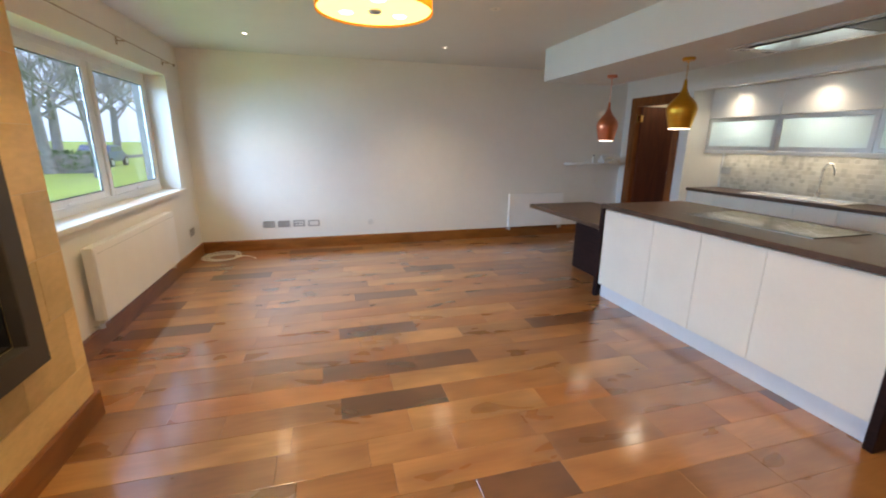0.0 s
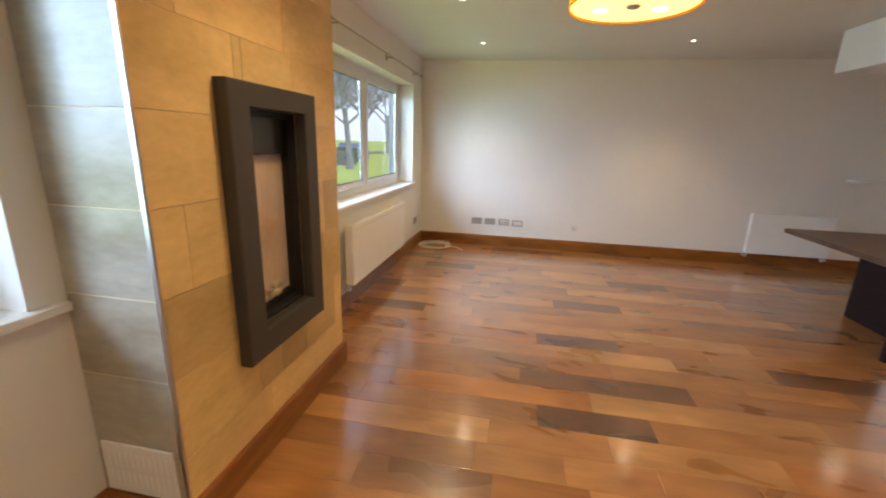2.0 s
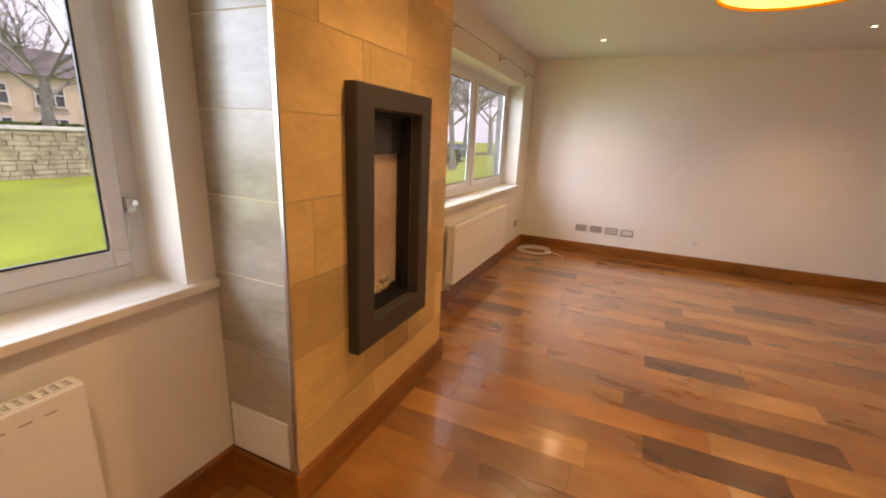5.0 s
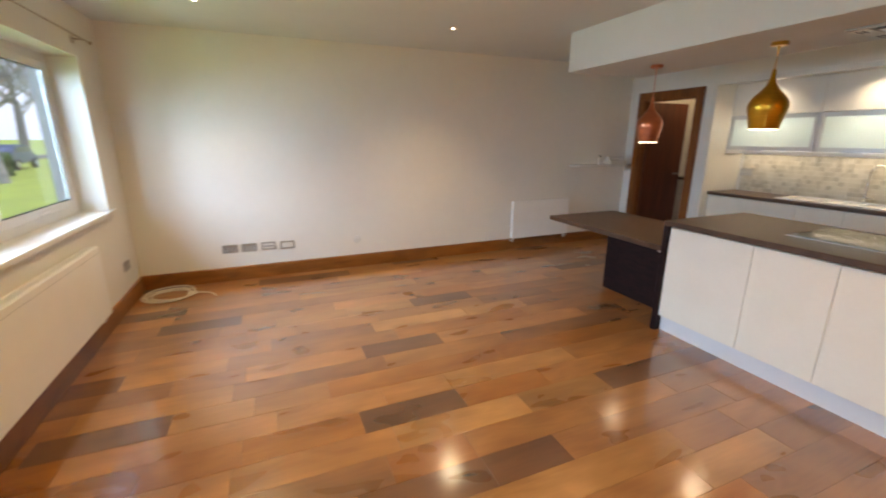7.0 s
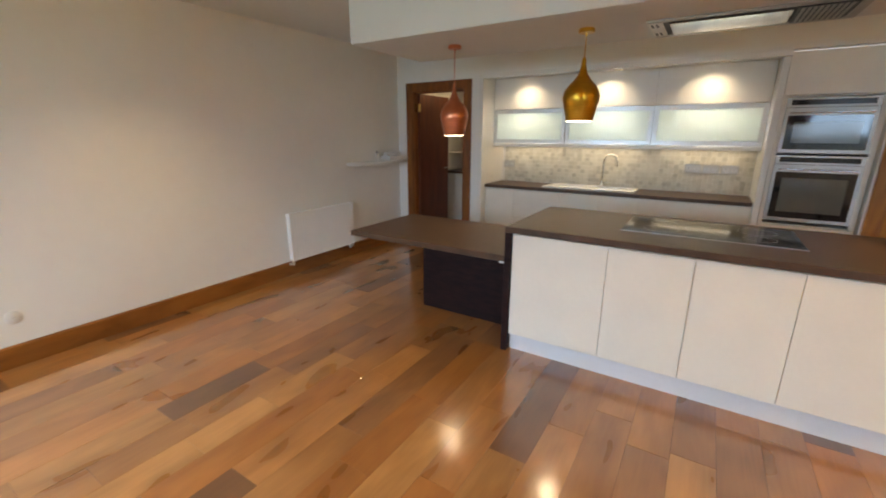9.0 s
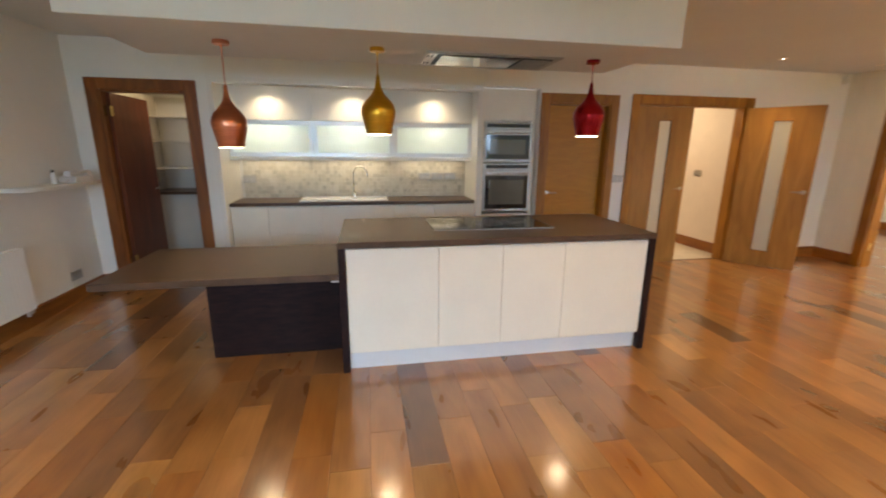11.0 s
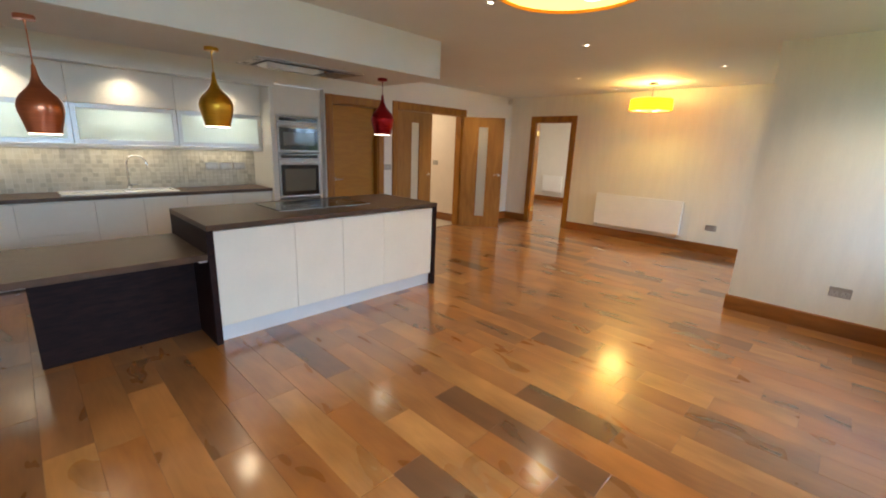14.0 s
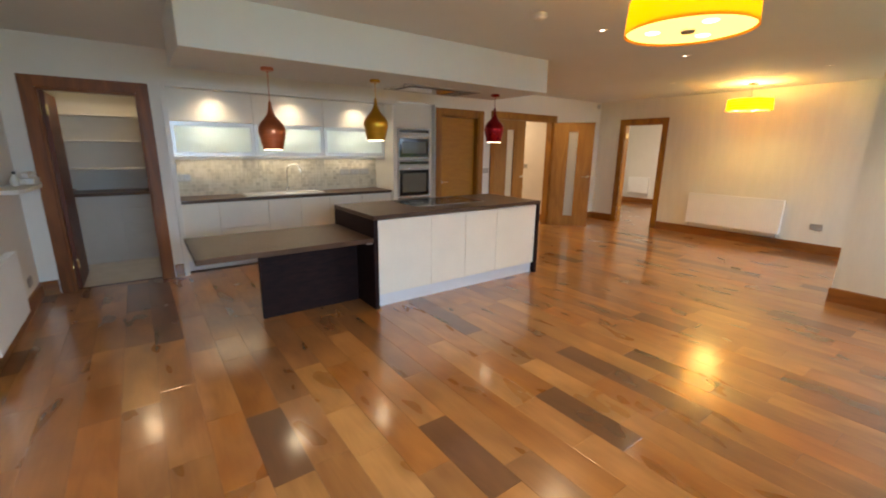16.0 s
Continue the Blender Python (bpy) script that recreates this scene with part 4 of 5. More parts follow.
part("recess_lining", boxes((E + 0.04, 1.803, 0, KX - 0.001, 1.853, 2.135), bevel=0.002), M_WHITE, label="white upright panel beside the ovens", kind="structure")
KY0, KY1 = 1.855, 4.653
units = [KY1, 4.26, 3.68, 2.85, 2.35, KY0]
for a, b in zip(units, units[1:]):
    u = thing("base_cabinet", "cream handleless base unit below the worktop", "cabinet", (5.05, (a + b) / 2, 0), group="base units along the recess")
    part("carcass", boxes((4.835, b + 0.001, 0.13, KX - 0.02, a - 0.001, 0.830)), M_CAB, u)
    if a - b > 0.7:
        part("door", boxes((4.812, b + 0.0016, 0.14, 4.834, (a + b) / 2 - 0.0016, 0.815), bevel=0.0015), M_CAB, u)
        part("door", boxes((4.812, (a + b) / 2 + 0.0016, 0.14, 4.834, a - 0.0016, 0.815), bevel=0.0015), M_CAB, u)
    elif a - b > 0.55:
        part("drawer_front", boxes((4.812, b + 0.0016, 0.50, 4.834, a - 0.0016, 0.815), bevel=0.0015), M_CAB, u)
        part("drawer_front", boxes((4.812, b + 0.0016, 0.14, 4.834, a - 0.0016, 0.496), bevel=0.0015), M_CAB, u)
    else:
        part("door", boxes((4.812, b + 0.0016, 0.14, 4.834, a - 0.0016, 0.815), bevel=0.0015), M_CAB, u)
    part("plinth", boxes((4.86, b + 0.001, 0, 4.875, a - 0.001, 0.129)), M_PLINTH, u)
wt = thing("worktop", "dark brown laminate worktop along the recess", "worktop", (5.05, 3.25, 0.86))
part("slab", boxes((4.785, KY0, 0.832, KX - 0.004, KY1, 0.870), bevel=0.003), M_TOP, wt)

sink = thing("kitchen_sink", "white ceramic inset sink with drainer", "sink", (5.05, 3.40, 0.9))
sy0, sy1, sx0, sx1 = 2.90, 3.92, 4.86, 5.26
bm = boxes((sx0, sy0, 0.8705, sx1, sy0 + 0.03, 0.8860), (sx0, sy1 - 0.03, 0.8705, sx1, sy1, 0.8860), (sx0, sy0 + 0.03, 0.8705, sx0 + 0.03, sy1 - 0.03, 0.8860), (sx1 - 0.06, sy0 + 0.03, 0.8705, sx1, sy1 - 0.03, 0.8860), (sx0 + 0.03, 3.36, 0.8705, sx1 - 0.06, 3.39, 0.8860), bevel=0.004, seg=2)
part("rim", bm, M_CERAMIC, sink)
part("bowl", boxes((sx0 + 0.03, sy0 + 0.03, 0.8706, sx1 - 0.06, 3.36, 0.8730)), M_CERAMIC, sink)
drainer = part("drainer", boxes((sx0 + 0.03, 3.39, 0.8706, sx1 - 0.06, sy1 - 0.03, 0.8760)), M_CERAMIC, sink)
for k in range(9):
    part("ridge", boxes((sx0 + 0.05, 3.42 + 0.05 * k, 0.8760, sx1 - 0.08, 3.44 + 0.05 * k, 0.8790), bevel=0.001), M_CERAMIC, drainer)
tap = thing("kitchen_tap", "tall chrome swan-neck mixer tap behind the sink", "tap", (5.20, 3.31, 0.91))
bm = cyl(bmesh.new(), (5.21, 3.31, 0.8860), (5.21, 3.31, 0.939), 0.024, n=20)
part("base", bm, M_CHROME, tap, smooth=True)
pts = [(5.21, 3.31, 0.934 + 0.02 * k) for k in range(12)] + [(5.21 - 0.050 * (1 - math.cos(a)), 3.31 - 0.085 * (1 - math.cos(a)), 1.164 + 0.095 * math.sin(a)) for a in [math.pi * k / 14 for k in range(15)]] + [(5.11, 3.14, 1.125)]
part("spout", tube(pts, 0.011, 12), M_CHROME, tap, smooth=True)
part("lever", tube([(5.21, 3.30, 0.924), (5.20, 3.25, 0.934), (5.20, 3.225, 0.939)], 0.007, 8), M_CHROME, tap, smooth=True)

# wall units: white flaps above, aluminium-framed frosted flaps below
UX = 5.00
edges = [KY1, 3.735, 2.815, KY0]
for a, b in zip(edges, edges[1:]):
    u = thing("wall_cabinet", "white wall unit with frosted glass flap and aluminium frame", "cabinet", (5.15, (a + b) / 2, 1.36), group="wall units over the sink")
    part("carcass", boxes((UX + 0.022, b + 0.001, 1.36, KX - 0.001, a - 0.001, 1.375), (UX + 0.022, b + 0.001, 1.375, UX + 0.30, b + 0.016, 2.12), (UX + 0.022, a - 0.016, 1.375, UX + 0.30, a - 0.001, 2.12), (UX + 0.022, b + 0.016, 1.76, UX + 0.30, a - 0.016, 1.775), (UX + 0.30, b + 0.001, 1.375, UX + 0.31, a - 0.001, 2.12)), M_WHITE, u)
    part("upper_door", boxes((UX, b + 0.0016, 1.780, UX + 0.020, a - 0.0016, 2.142), bevel=0.0015), M_WHITE, u, "plain white gloss flap")
    f = 0.044
    fl = part("flap_frame", boxes((UX, b + 0.002, 1.380, UX + 0.020, b + 0.002 + f, 1.775), (UX, a - 0.002 - f, 1.380, UX + 0.020, a - 0.002, 1.775), (UX, b + 0.002 + f, 1.380, UX + 0.020, a - 0.002 - f, 1.380 + f), (UX, b + 0.002 + f, 1.775 - f, UX + 0.020, a - 0.002 - f, 1.775), bevel=0.0015), M_ALU, u, "brushed aluminium flap frame")
    part("pane", boxes((UX + 0.006, b + 0.002 + f, 1.380 + f, UX + 0.011, a - 0.002 - f, 1.775 - f)), M_FROST, fl, "frosted greenish glass")
    part("pull", boxes((UX - 0.012, (a + b) / 2 + 0.05, 1.376, UX, (a + b) / 2 + 0.20, 1.384)), M_ALU, fl)
for a, b in zip(edges, edges[1:]):
    area_light("cabinet_light", (UX + 0.16, (a + b) / 2, 1.755), (UX + 0.12, (a + b) / 2, 1.4), 0.6, 0.05, 1.7, (0.88, 0.96, 1.0))
part("light_pelmet", boxes((UX - 0.005, KY0, 1.335, KX - 0.001, KY1, 1.359), bevel=0.002), M_WHITE, label="white shelf board under the wall units", kind="structure")
for y in (4.20, 3.28, 2.34):
    spot_light("recess_spot", 4.835, y, 2.140, 12, (1.0, 0.90, 0.72), 135, 0.02, 1.0)
    s = thing("recess_spotlight", "tiny recessed spotlight above the wall units", "spotlight", (4.835, y, 2.15), group="recess spotlights")
    part("lens", cyl(bmesh.new(), (4.835, y, 2.1445), (4.835, y, 2.1495), 0.016, n=16), M_SPOTBULB, s)
    part("ring", lathe([(0.018, 0), (0.028, 0), (0.028, 0.004)], 4.835, y, 2.1455, 20), M_CHROME, s)
    area_light("under_unit_light", (5.20, y, 1.33), (5.24, y, 0.9), 0.75, 0.12, 0.8, (1.0, 0.91, 0.74)).visible_camera = True

# ---- oven column ----
col = thing("oven_housing", "tall cream oven housing with plain upper door", "cabinet", (5.0, 1.46, 0))
oy0, oy1 = 1.125, 1.80
part("carcass", boxes((4.80, oy0, 0.0, KX - 0.001, oy0 + 0.018, 2.165), (4.80, oy1 - 0.018, 0.0, KX - 0.001, oy1, 2.165), (4.80, oy0 + 0.018, 2.147, KX - 0.001, oy1 - 0.018, 2.165), (5.25, oy0 + 0.018, 0, KX - 0.001, oy1 - 0.018, 2.147), (4.80, oy0 + 0.018, 0.685, 5.25, oy1 - 0.018, 0.70), (4.80, oy0 + 0.018, 1.285, 5.25, oy1 - 0.018, 1.30), (4.80, oy0 + 0.018, 1.80, 5.25, oy1 - 0.018, 1.815)), M_CAB, col)
part("upper_door", boxes((4.765, oy0 + 0.003, 1.812, 4.80, oy1 - 0.003, 2.150), bevel=0.002), M_CAB, col)
part("lower_door", boxes((4.765, oy0 + 0.003, 0.14, 4.80, oy1 - 0.003, 0.690), bevel=0.002), M_CAB, col)
for a, b in ((oy0 + 0.003, oy0 + 0.045), (oy1 - 0.035, oy1 - 0.003)):
    part("side_filler", boxes((4.765, a, 0.692, 4.80, b, 1.810), bevel=0.002), M_CAB, col)


def oven(z0, z1, label, band):
    ob = thing("built_in_oven", label, "oven", (4.78, 1.46, z0))
    a, b = 1.172, 1.763
    part("body", boxes((4.785, a + 0.01, z0 + 0.005, 5.24, b - 0.01, z1 - 0.005)), M_IRON, ob)
    part("control_panel", boxes((4.752, a, z1 - band, 4.785, b, z1), bevel=0.002), M_STEEL, ob, "steel control strip")
    part("display", boxes((4.7505, a + 0.03, z1 - band + 0.016, 4.752, b - 0.03, z1 - 0.016)), M_OVENGLASS, ob)
    dz = z1 - band - 0.006
    door = part("oven_door", boxes((4.752, a, z0, 4.785, b, dz), bevel=0.002), M_STEEL, ob, "steel framed glass door")
    part("door_glass", boxes((4.7495, a + 0.025, z0 + 0.030, 4.752, b - 0.025, dz - 0.062)), M_OVENGLASS, door, "black glass")
    part("viewing_window", boxes((4.7485, a + 0.075, z0 + 0.085, 4.7495, b - 0.075, dz - 0.115)), M_OVENWIN, door)
    bm = cyl(bmesh.new(), (4.715, a + 0.03, dz - 0.038), (4.715, b - 0.03, dz - 0.038), 0.009, n=14)
    for y in (a + 0.05, b - 0.05):
        cyl(bm, (4.752, y, dz - 0.038), (4.715, y, dz - 0.038), 0.006, n=10)
    part("handle", bm, M_CHROME, door, "steel bar handle", smooth=True)


oven(1.335, 1.79, "compact steel and black glass oven, upper one", 0.075)
oven(0.735, 1.315, "steel and black glass single oven, lower one", 0.075)

# ---- extractor in the bulkhead ----
ex = thing("ceiling_extractor", "flush steel ceiling extractor with glass panel", "extractor", (3.17, 2.19, 2.137))
ez = 2.1365
part("outer_frame", boxes((2.94, 1.69, ez - 0.010, 2.985, 2.70, ez), (3.375, 1.69, ez - 0.010, 3.42, 2.70, ez), (2.985, 1.69, ez - 0.010, 3.375, 1.735, ez), bevel=0.002), M_STEEL, ex, "brushed steel flush frame")
part("vent_panel", boxes((2.985, 2.62, ez - 0.010, 3.375, 2.70, ez), bevel=0.002), M_WHITE, ex, "white slotted end panel")
part("shadow_gap", boxes((2.985, 1.735, ez - 0.004, 3.375, 2.62, ez)), M_BLACK, ex)
part("centre_panel", boxes((3.02, 2.00, ez - 0.016, 3.34, 2.585, ez - 0.004), bevel=0.003), M_CHROME, ex, "polished steel panel")
part("filter_panel", boxes((3.00, 1.750, ez - 0.014, 3.36, 1.985, ez - 0.004), bevel=0.002), M_DARKPLASTIC, ex, "dark filter panel")
for k in range(9):
    part("filter_bar", boxes((3.01, 1.765 + 0.024 * k, ez - 0.018, 3.35, 1.777 + 0.024 * k, ez - 0.014)), M_STEEL, ex)
for y in (2.645, 2.672):
    for x in (3.02, 3.26):
        part("vent_slot", boxes((x, y, ez - 0.0115, x + 0.08, y + 0.012, ez - 0.010)), M_BLACK, ex)

# ---- pendants ----


def pendant(x, y, zb, s, material, colour, label):
    ob = thing("pendant_lamp", label, "pendant lamp", (x, y, 2.137), group="pendants over the island")
    prof = [(0.086, 0.0), (0.093, 0.03), (0.105, 0.08), (0.116, 0.125), (0.119, 0.155), (0.112, 0.185), (0.095, 0.215), (0.072, 0.240), (0.050, 0.263), (0.033, 0.288), (0.022, 0.315), (0.015, 0.350), (0.012, 0.385), (0.010, 0.392)]
    prof = [(r * s, h) for r, h in prof]
    inner = [(r - 0.003, h) for r, h in prof[:-4]][::-1]
    part("shade", lathe(inner + [(prof[0][0] - 0.003, 0.0)] + prof, x, y, zb, 48), material, ob, colour, smooth=True)
    part("lens", lathe([(0.0005, -0.005), (0.078 * s, -0.005), (0.0825 * s, -0.001)], x, y, zb, 40), M_PENDGLOW, ob, "glowing white opening")
    part("cord", cyl(bmesh.new(), (x, y, zb + 0.388), (x, y, 2.112), 0.0035, n=8), material, ob)
    part("ceiling_rose", lathe([(0.0005, 0.025), (0.048, 0.025), (0.050, 0.020), (0.050, 0.004), (0.046, 0.0), (0.008, 0.0), (0.006, -0.02), (0.0005, -0.02)][::-1], x, y, 2.112, 32), material, ob, smooth=True)
    spot_light("pendant_beam", x, y, zb - 0.01, 7, WARM, 120, 0.05)


pendant(2.955, 4.03, 1.478, 0.93, M_COPPER, "brushed copper shade", "teardrop pendant lamp in brushed copper metal")
pendant(2.944, 3.045, 1.575, 1.0, M_GOLD, "brushed gold shade", "teardrop pendant lamp in brushed gold metal")
pendant(2.985, 1.43, 1.585, 1.0, M_RED, "glossy red metal shade", "teardrop pendant lamp in glossy red metal")

# ---- drum ceiling lamps ----


def drum(x, y, zb, r, h, watts, label):
    ob = thing("drum_ceiling_lamp", label, "ceiling lamp", (x, y, H))
    part("shade", lathe([(r - 0.003, 0.002), (r, 0.0), (r + 0.004, 0.0), (r - 0.008, h), (r - 0.012, h)], x, y, zb, 64), M_SHADE, ob, "amber pleated fabric shade", smooth=True)
    part("diffuser", lathe([(0.035, 0.012), (r - 0.006, 0.012), (r - 0.006, 0.016), (0.035, 0.016)], x, y, zb, 64), M_DIFF, ob, "glowing translucent diffuser")
    part("cap", lathe([(0.0005, -0.004), (0.030, -0.004), (0.036, 0.004), (0.036, 0.016)], x, y, zb, 32), M_ALU, ob)
    part("stem", cyl(bmesh.new(), (x, y, zb + 0.016), (x, y, H - 0.03), 0.007, n=10), M_CHROME, ob)
    part("ceiling_rose", lathe([(0.0005, 0.0), (0.055, 0.0), (0.06, 0.006), (0.06, 0.03)], x, y, H - 0.03, 32), M_CHROME, ob, smooth=True)
    for k in range(3):
        a = 2.1 * k + 0.5
        bm = bmesh.new()
        bmesh.ops.create_uvsphere(bm, u_segments=16, v_segments=10, radius=0.028, matrix=pose(x + r * 0.55 * math.cos(a), y + r * 0.55 * math.sin(a), zb + 0.018) @ Matrix.Diagonal((1.5, 1.5, 0.5, 1)))
        part("bulb", bm, M_BULB, ob, smooth=True)
    point_light("drum_lamp_glow", x, y, zb + h * 0.92, watts * 0.7, LAMP, 0.06)
    spot_light("drum_lamp_beam", x, y, zb - 0.01, watts * 1.0, LAMP, 160, 0.2)


drum(0.31, 2.53, 2.12, 0.31, 0.165, 7, "large amber fabric drum lamp under the ceiling")
drum(1.67, -2.45, 2.095, 0.29, 0.165, 30, "amber fabric drum lamp over the dining end")

# ---- small ceiling fittings ----
for i, (dx, dy) in enumerate(DOWNLIGHTS):
    d = thing("downlight", "small round recessed downlight in the ceiling", "downlight", (dx, dy, H), group="ceiling downlights")
    part("bezel", lathe([(0.017, 0.005), (0.026, 0.0), (0.040, 0.0), (0.044, 0.005)], dx, dy, H - 0.006, 28), M_WHITE, d)
    part("lens", lathe([(0.0005, 0.005), (0.0175, 0.005)], dx, dy, H - 0.006, 24), M_GREYPLASTIC if i in UNLIT else M_SPOTBULB, d)
sm = thing("smoke_alarm", "round white smoke alarm on the ceiling", "smoke alarm", (1.46, 2.42, H))
part("housing", lathe([(0.0005, 0.0), (0.042, 0.0), (0.050, 0.006), (0.055, 0.020), (0.055, 0.034)], 1.46, 2.42, H - 0.034, 36), M_PLASTIC, sm, smooth=True)
pir = thing("motion_sensor", "small white alarm sensor high in the corner", "sensor", (4.62, -3.12, 2.40))
part("body", boxes((4.62, -3.15, 2.36, 4.69, -3.09, 2.45), bevel=0.012, seg=2), M_PLASTIC, pir)

# ---- wall shelf with telephone ----
shelf = thing("wall_shelf", "small white curved wall shelf", "shelf", (4.2, N, 1.12))
bm = bmesh.new()
top = [(3.66, N), (4.65, N), (4.65, N - 0.16)] + [(4.155 + 0.49 * math.cos(a), N - 0.15 - 0.07 * math.sin(a)) for a in [math.pi * k / 10 for k in range(1, 10)]] + [(3.66, N - 0.14)]
fv = [bm.verts.new((x, y, 1.115)) for x, y in top]
face = bm.faces.new(fv)
q = bmesh.ops.extrude_face_region(bm, geom=[face])
bmesh.ops.translate(bm, verts=[v for v in q["geom"] if isinstance(v, bmesh.types.BMVert)], vec=(0, 0, 0.032))
bmesh.ops.recalc_face_normals(bm, faces=bm.faces)
part("board", bm, M_SHELF, shelf)
ph = thing("telephone", "white corded telephone resting on the shelf", "telephone", (4.38, N - 0.1, 1.147))
bm = boxes((4.24, N - 0.19, 1.147, 4.50, N - 0.03, 1.205), bevel=0.012, seg=2)
part("base", bm, M_PLASTIC, ph)
bm = boxes((4.22, N - 0.16, 1.226, 4.52, N - 0.11, 1.254), (4.22, N - 0.165, 1.2055, 4.28, N - 0.10, 1.230), (4.46, N - 0.165, 1.2055, 4.52, N - 0.10, 1.230), bevel=0.008, seg=2)
part("handset", bm, M_PLASTIC, ph)
part("cord", tube([(4.27, N - 0.12, 1.19), (4.20, N - 0.14, 1.16), (4.17, N - 0.10, 1.155), (4.22, N - 0.06, 1.155), (4.30, N - 0.04, 1.155)], 0.004, 6), M_CABLE, ph)
bt = thing("small_bottle", "small white bottle with dark cap on the shelf", "bottle", (4.12, N - 0.09, 1.147))
part("body", lathe([(0.0005, 0), (0.024, 0), (0.025, 0.005), (0.025, 0.075), (0.012, 0.095), (0.010, 0.10)], 4.12, N - 0.09, 1.147, 24), M_PLASTIC, bt, smooth=True)
part("cap", lathe([(0.012, 0.10), (0.012, 0.125), (0.0005, 0.125)], 4.12, N - 0.09, 1.147, 20), M_DARKPLASTIC, bt)
bxx = thing("small_box", "small pale cardboard box lying on the shelf", "box", (4.54, N - 0.09, 1.147))
part("carton", boxes((4.515, N - 0.13, 1.147, 4.59, N - 0.05, 1.185), bevel=0.002), M_CABLE, bxx)

# ---- cable coil on the floor ----
coil = thing("cable_coil", "loosely coiled cream cable lying on the floor", "cable", (-1.30, 5.64, 0))
rnd = random.Random(5)
pts = []
for k in range(150):
    a = 2 * math.pi * k / 30
    turn_no = k // 30
    r = 0.155 + 0.025 * math.sin(a * 1.3 + turn_no) + 0.012 * turn_no
    pts.append((-1.33 + 0.02 * math.sin(turn_no * 2.1) + r * 1.1 * math.cos(a), 5.64 + 0.02 * math.cos(turn_no * 1.7) + r * math.sin(a), 0.008 + 0.004 * turn_no + 0.003 * math.sin(a * 2)))
lx, ly, lz = pts[-1]
for k in range(1, 16):
    f = k / 15
    pts.append((lx + 0.17 * f + 0.02 * math.sin(3 * f), ly + 0.06 * math.sin(2.5 * f) - 0.16 * f, max(0.008, lz * (1 - f))))
part("cable", tube(pts, 0.0065, 8), M_CABLE, coil, smooth=True)

# ---- pantry fittings ----
sh = thing("pantry_shelving", "cream pantry shelves across the back wall", "shelving", (6.2, 5.37, 1.2))
for z in (1.20, 1.555, 1.87, 2.15):
    part("shelf_board", boxes((6.05, 4.81, z - 0.02, 6.415, 5.94, z), bevel=0.002), M_SHELF, sh)
pc = thing("pantry_counter", "grey drawer unit with a dark worktop in the pantry", "cabinet", (6.2, 5.37, 0))
part("worktop", boxes((5.83, 4.81, 0.868, 6.41, 5.94, 0.905), bevel=0.003), M_TOP, pc)
part("carcass", boxes((5.88, 4.815, 0.10, 6.41, 5.935, 0.867)), M_PANTRYFRONT, pc)
part("door", boxes((5.862, 5.25, 0.12, 5.88, 5.93, 0.86), bevel=0.002), M_PANTRYFRONT, pc)
for a, b in ((0.12, 0.36), (0.364, 0.52), (0.524, 0.69), (0.694, 0.86)):
    part("drawer", boxes((5.862, 4.82, a, 5.88, 5.246, b), bevel=0.002), M_PANTRYFRONT, pc)
part("plinth", boxes((5.90, 4.815, 0, 5.915, 5.935, 0.10)), M_PANTRYFRONT, pc)

# ---- outdoors ----
G = -0.35
ground = boxes((-400, -400, G - 0.2, 400, 400, G))
part("ground", ground, M_GRASS, label="bright green mown lawn", kind="structure")
part("road", boxes((-22.5, -120, G, -18.8, 120, G + 0.012)), M_ROAD, label="grey asphalt lane beyond the garden wall", kind="structure")


def rubble_wall(x, y0, y1, h):
    ob = thing("garden_wall", "long dry rubble stone garden wall with pale coping", "garden wall", (x, (y0 + y1) / 2, G))
    part("core", boxes((x - 0.30, y0, G, x - 0.06, y1, G + h - 0.1)), M_WALLSTONE, ob)
    rnd = random.Random(3)
    bm = bmesh.new()
    z = G
    while z < G + h - 0.12:
        hh = min(rnd.uniform(0.10, 0.19), G + h - 0.1 - z)
        y = y0
        while y < y1:
            ww = rnd.uniform(0.25, 0.6)
            box(bm, x - 0.10, y + 0.012, z + 0.010, x + rnd.uniform(-0.02, 0.03), min(y1, y + ww) - 0.012, z + hh - 0.010)
            y += ww
        z += hh
    part("stones", bm, M_WALLSTONE, ob, kind="stuff")
    part("coping", boxes((x - 0.38, y0, G + h - 0.1, x + 0.06, y1, G + h + 0.03), bevel=0.02), M_COPING, ob, "pale flat coping")


rubble_wall(-17.6, -10, 32, 1.62)


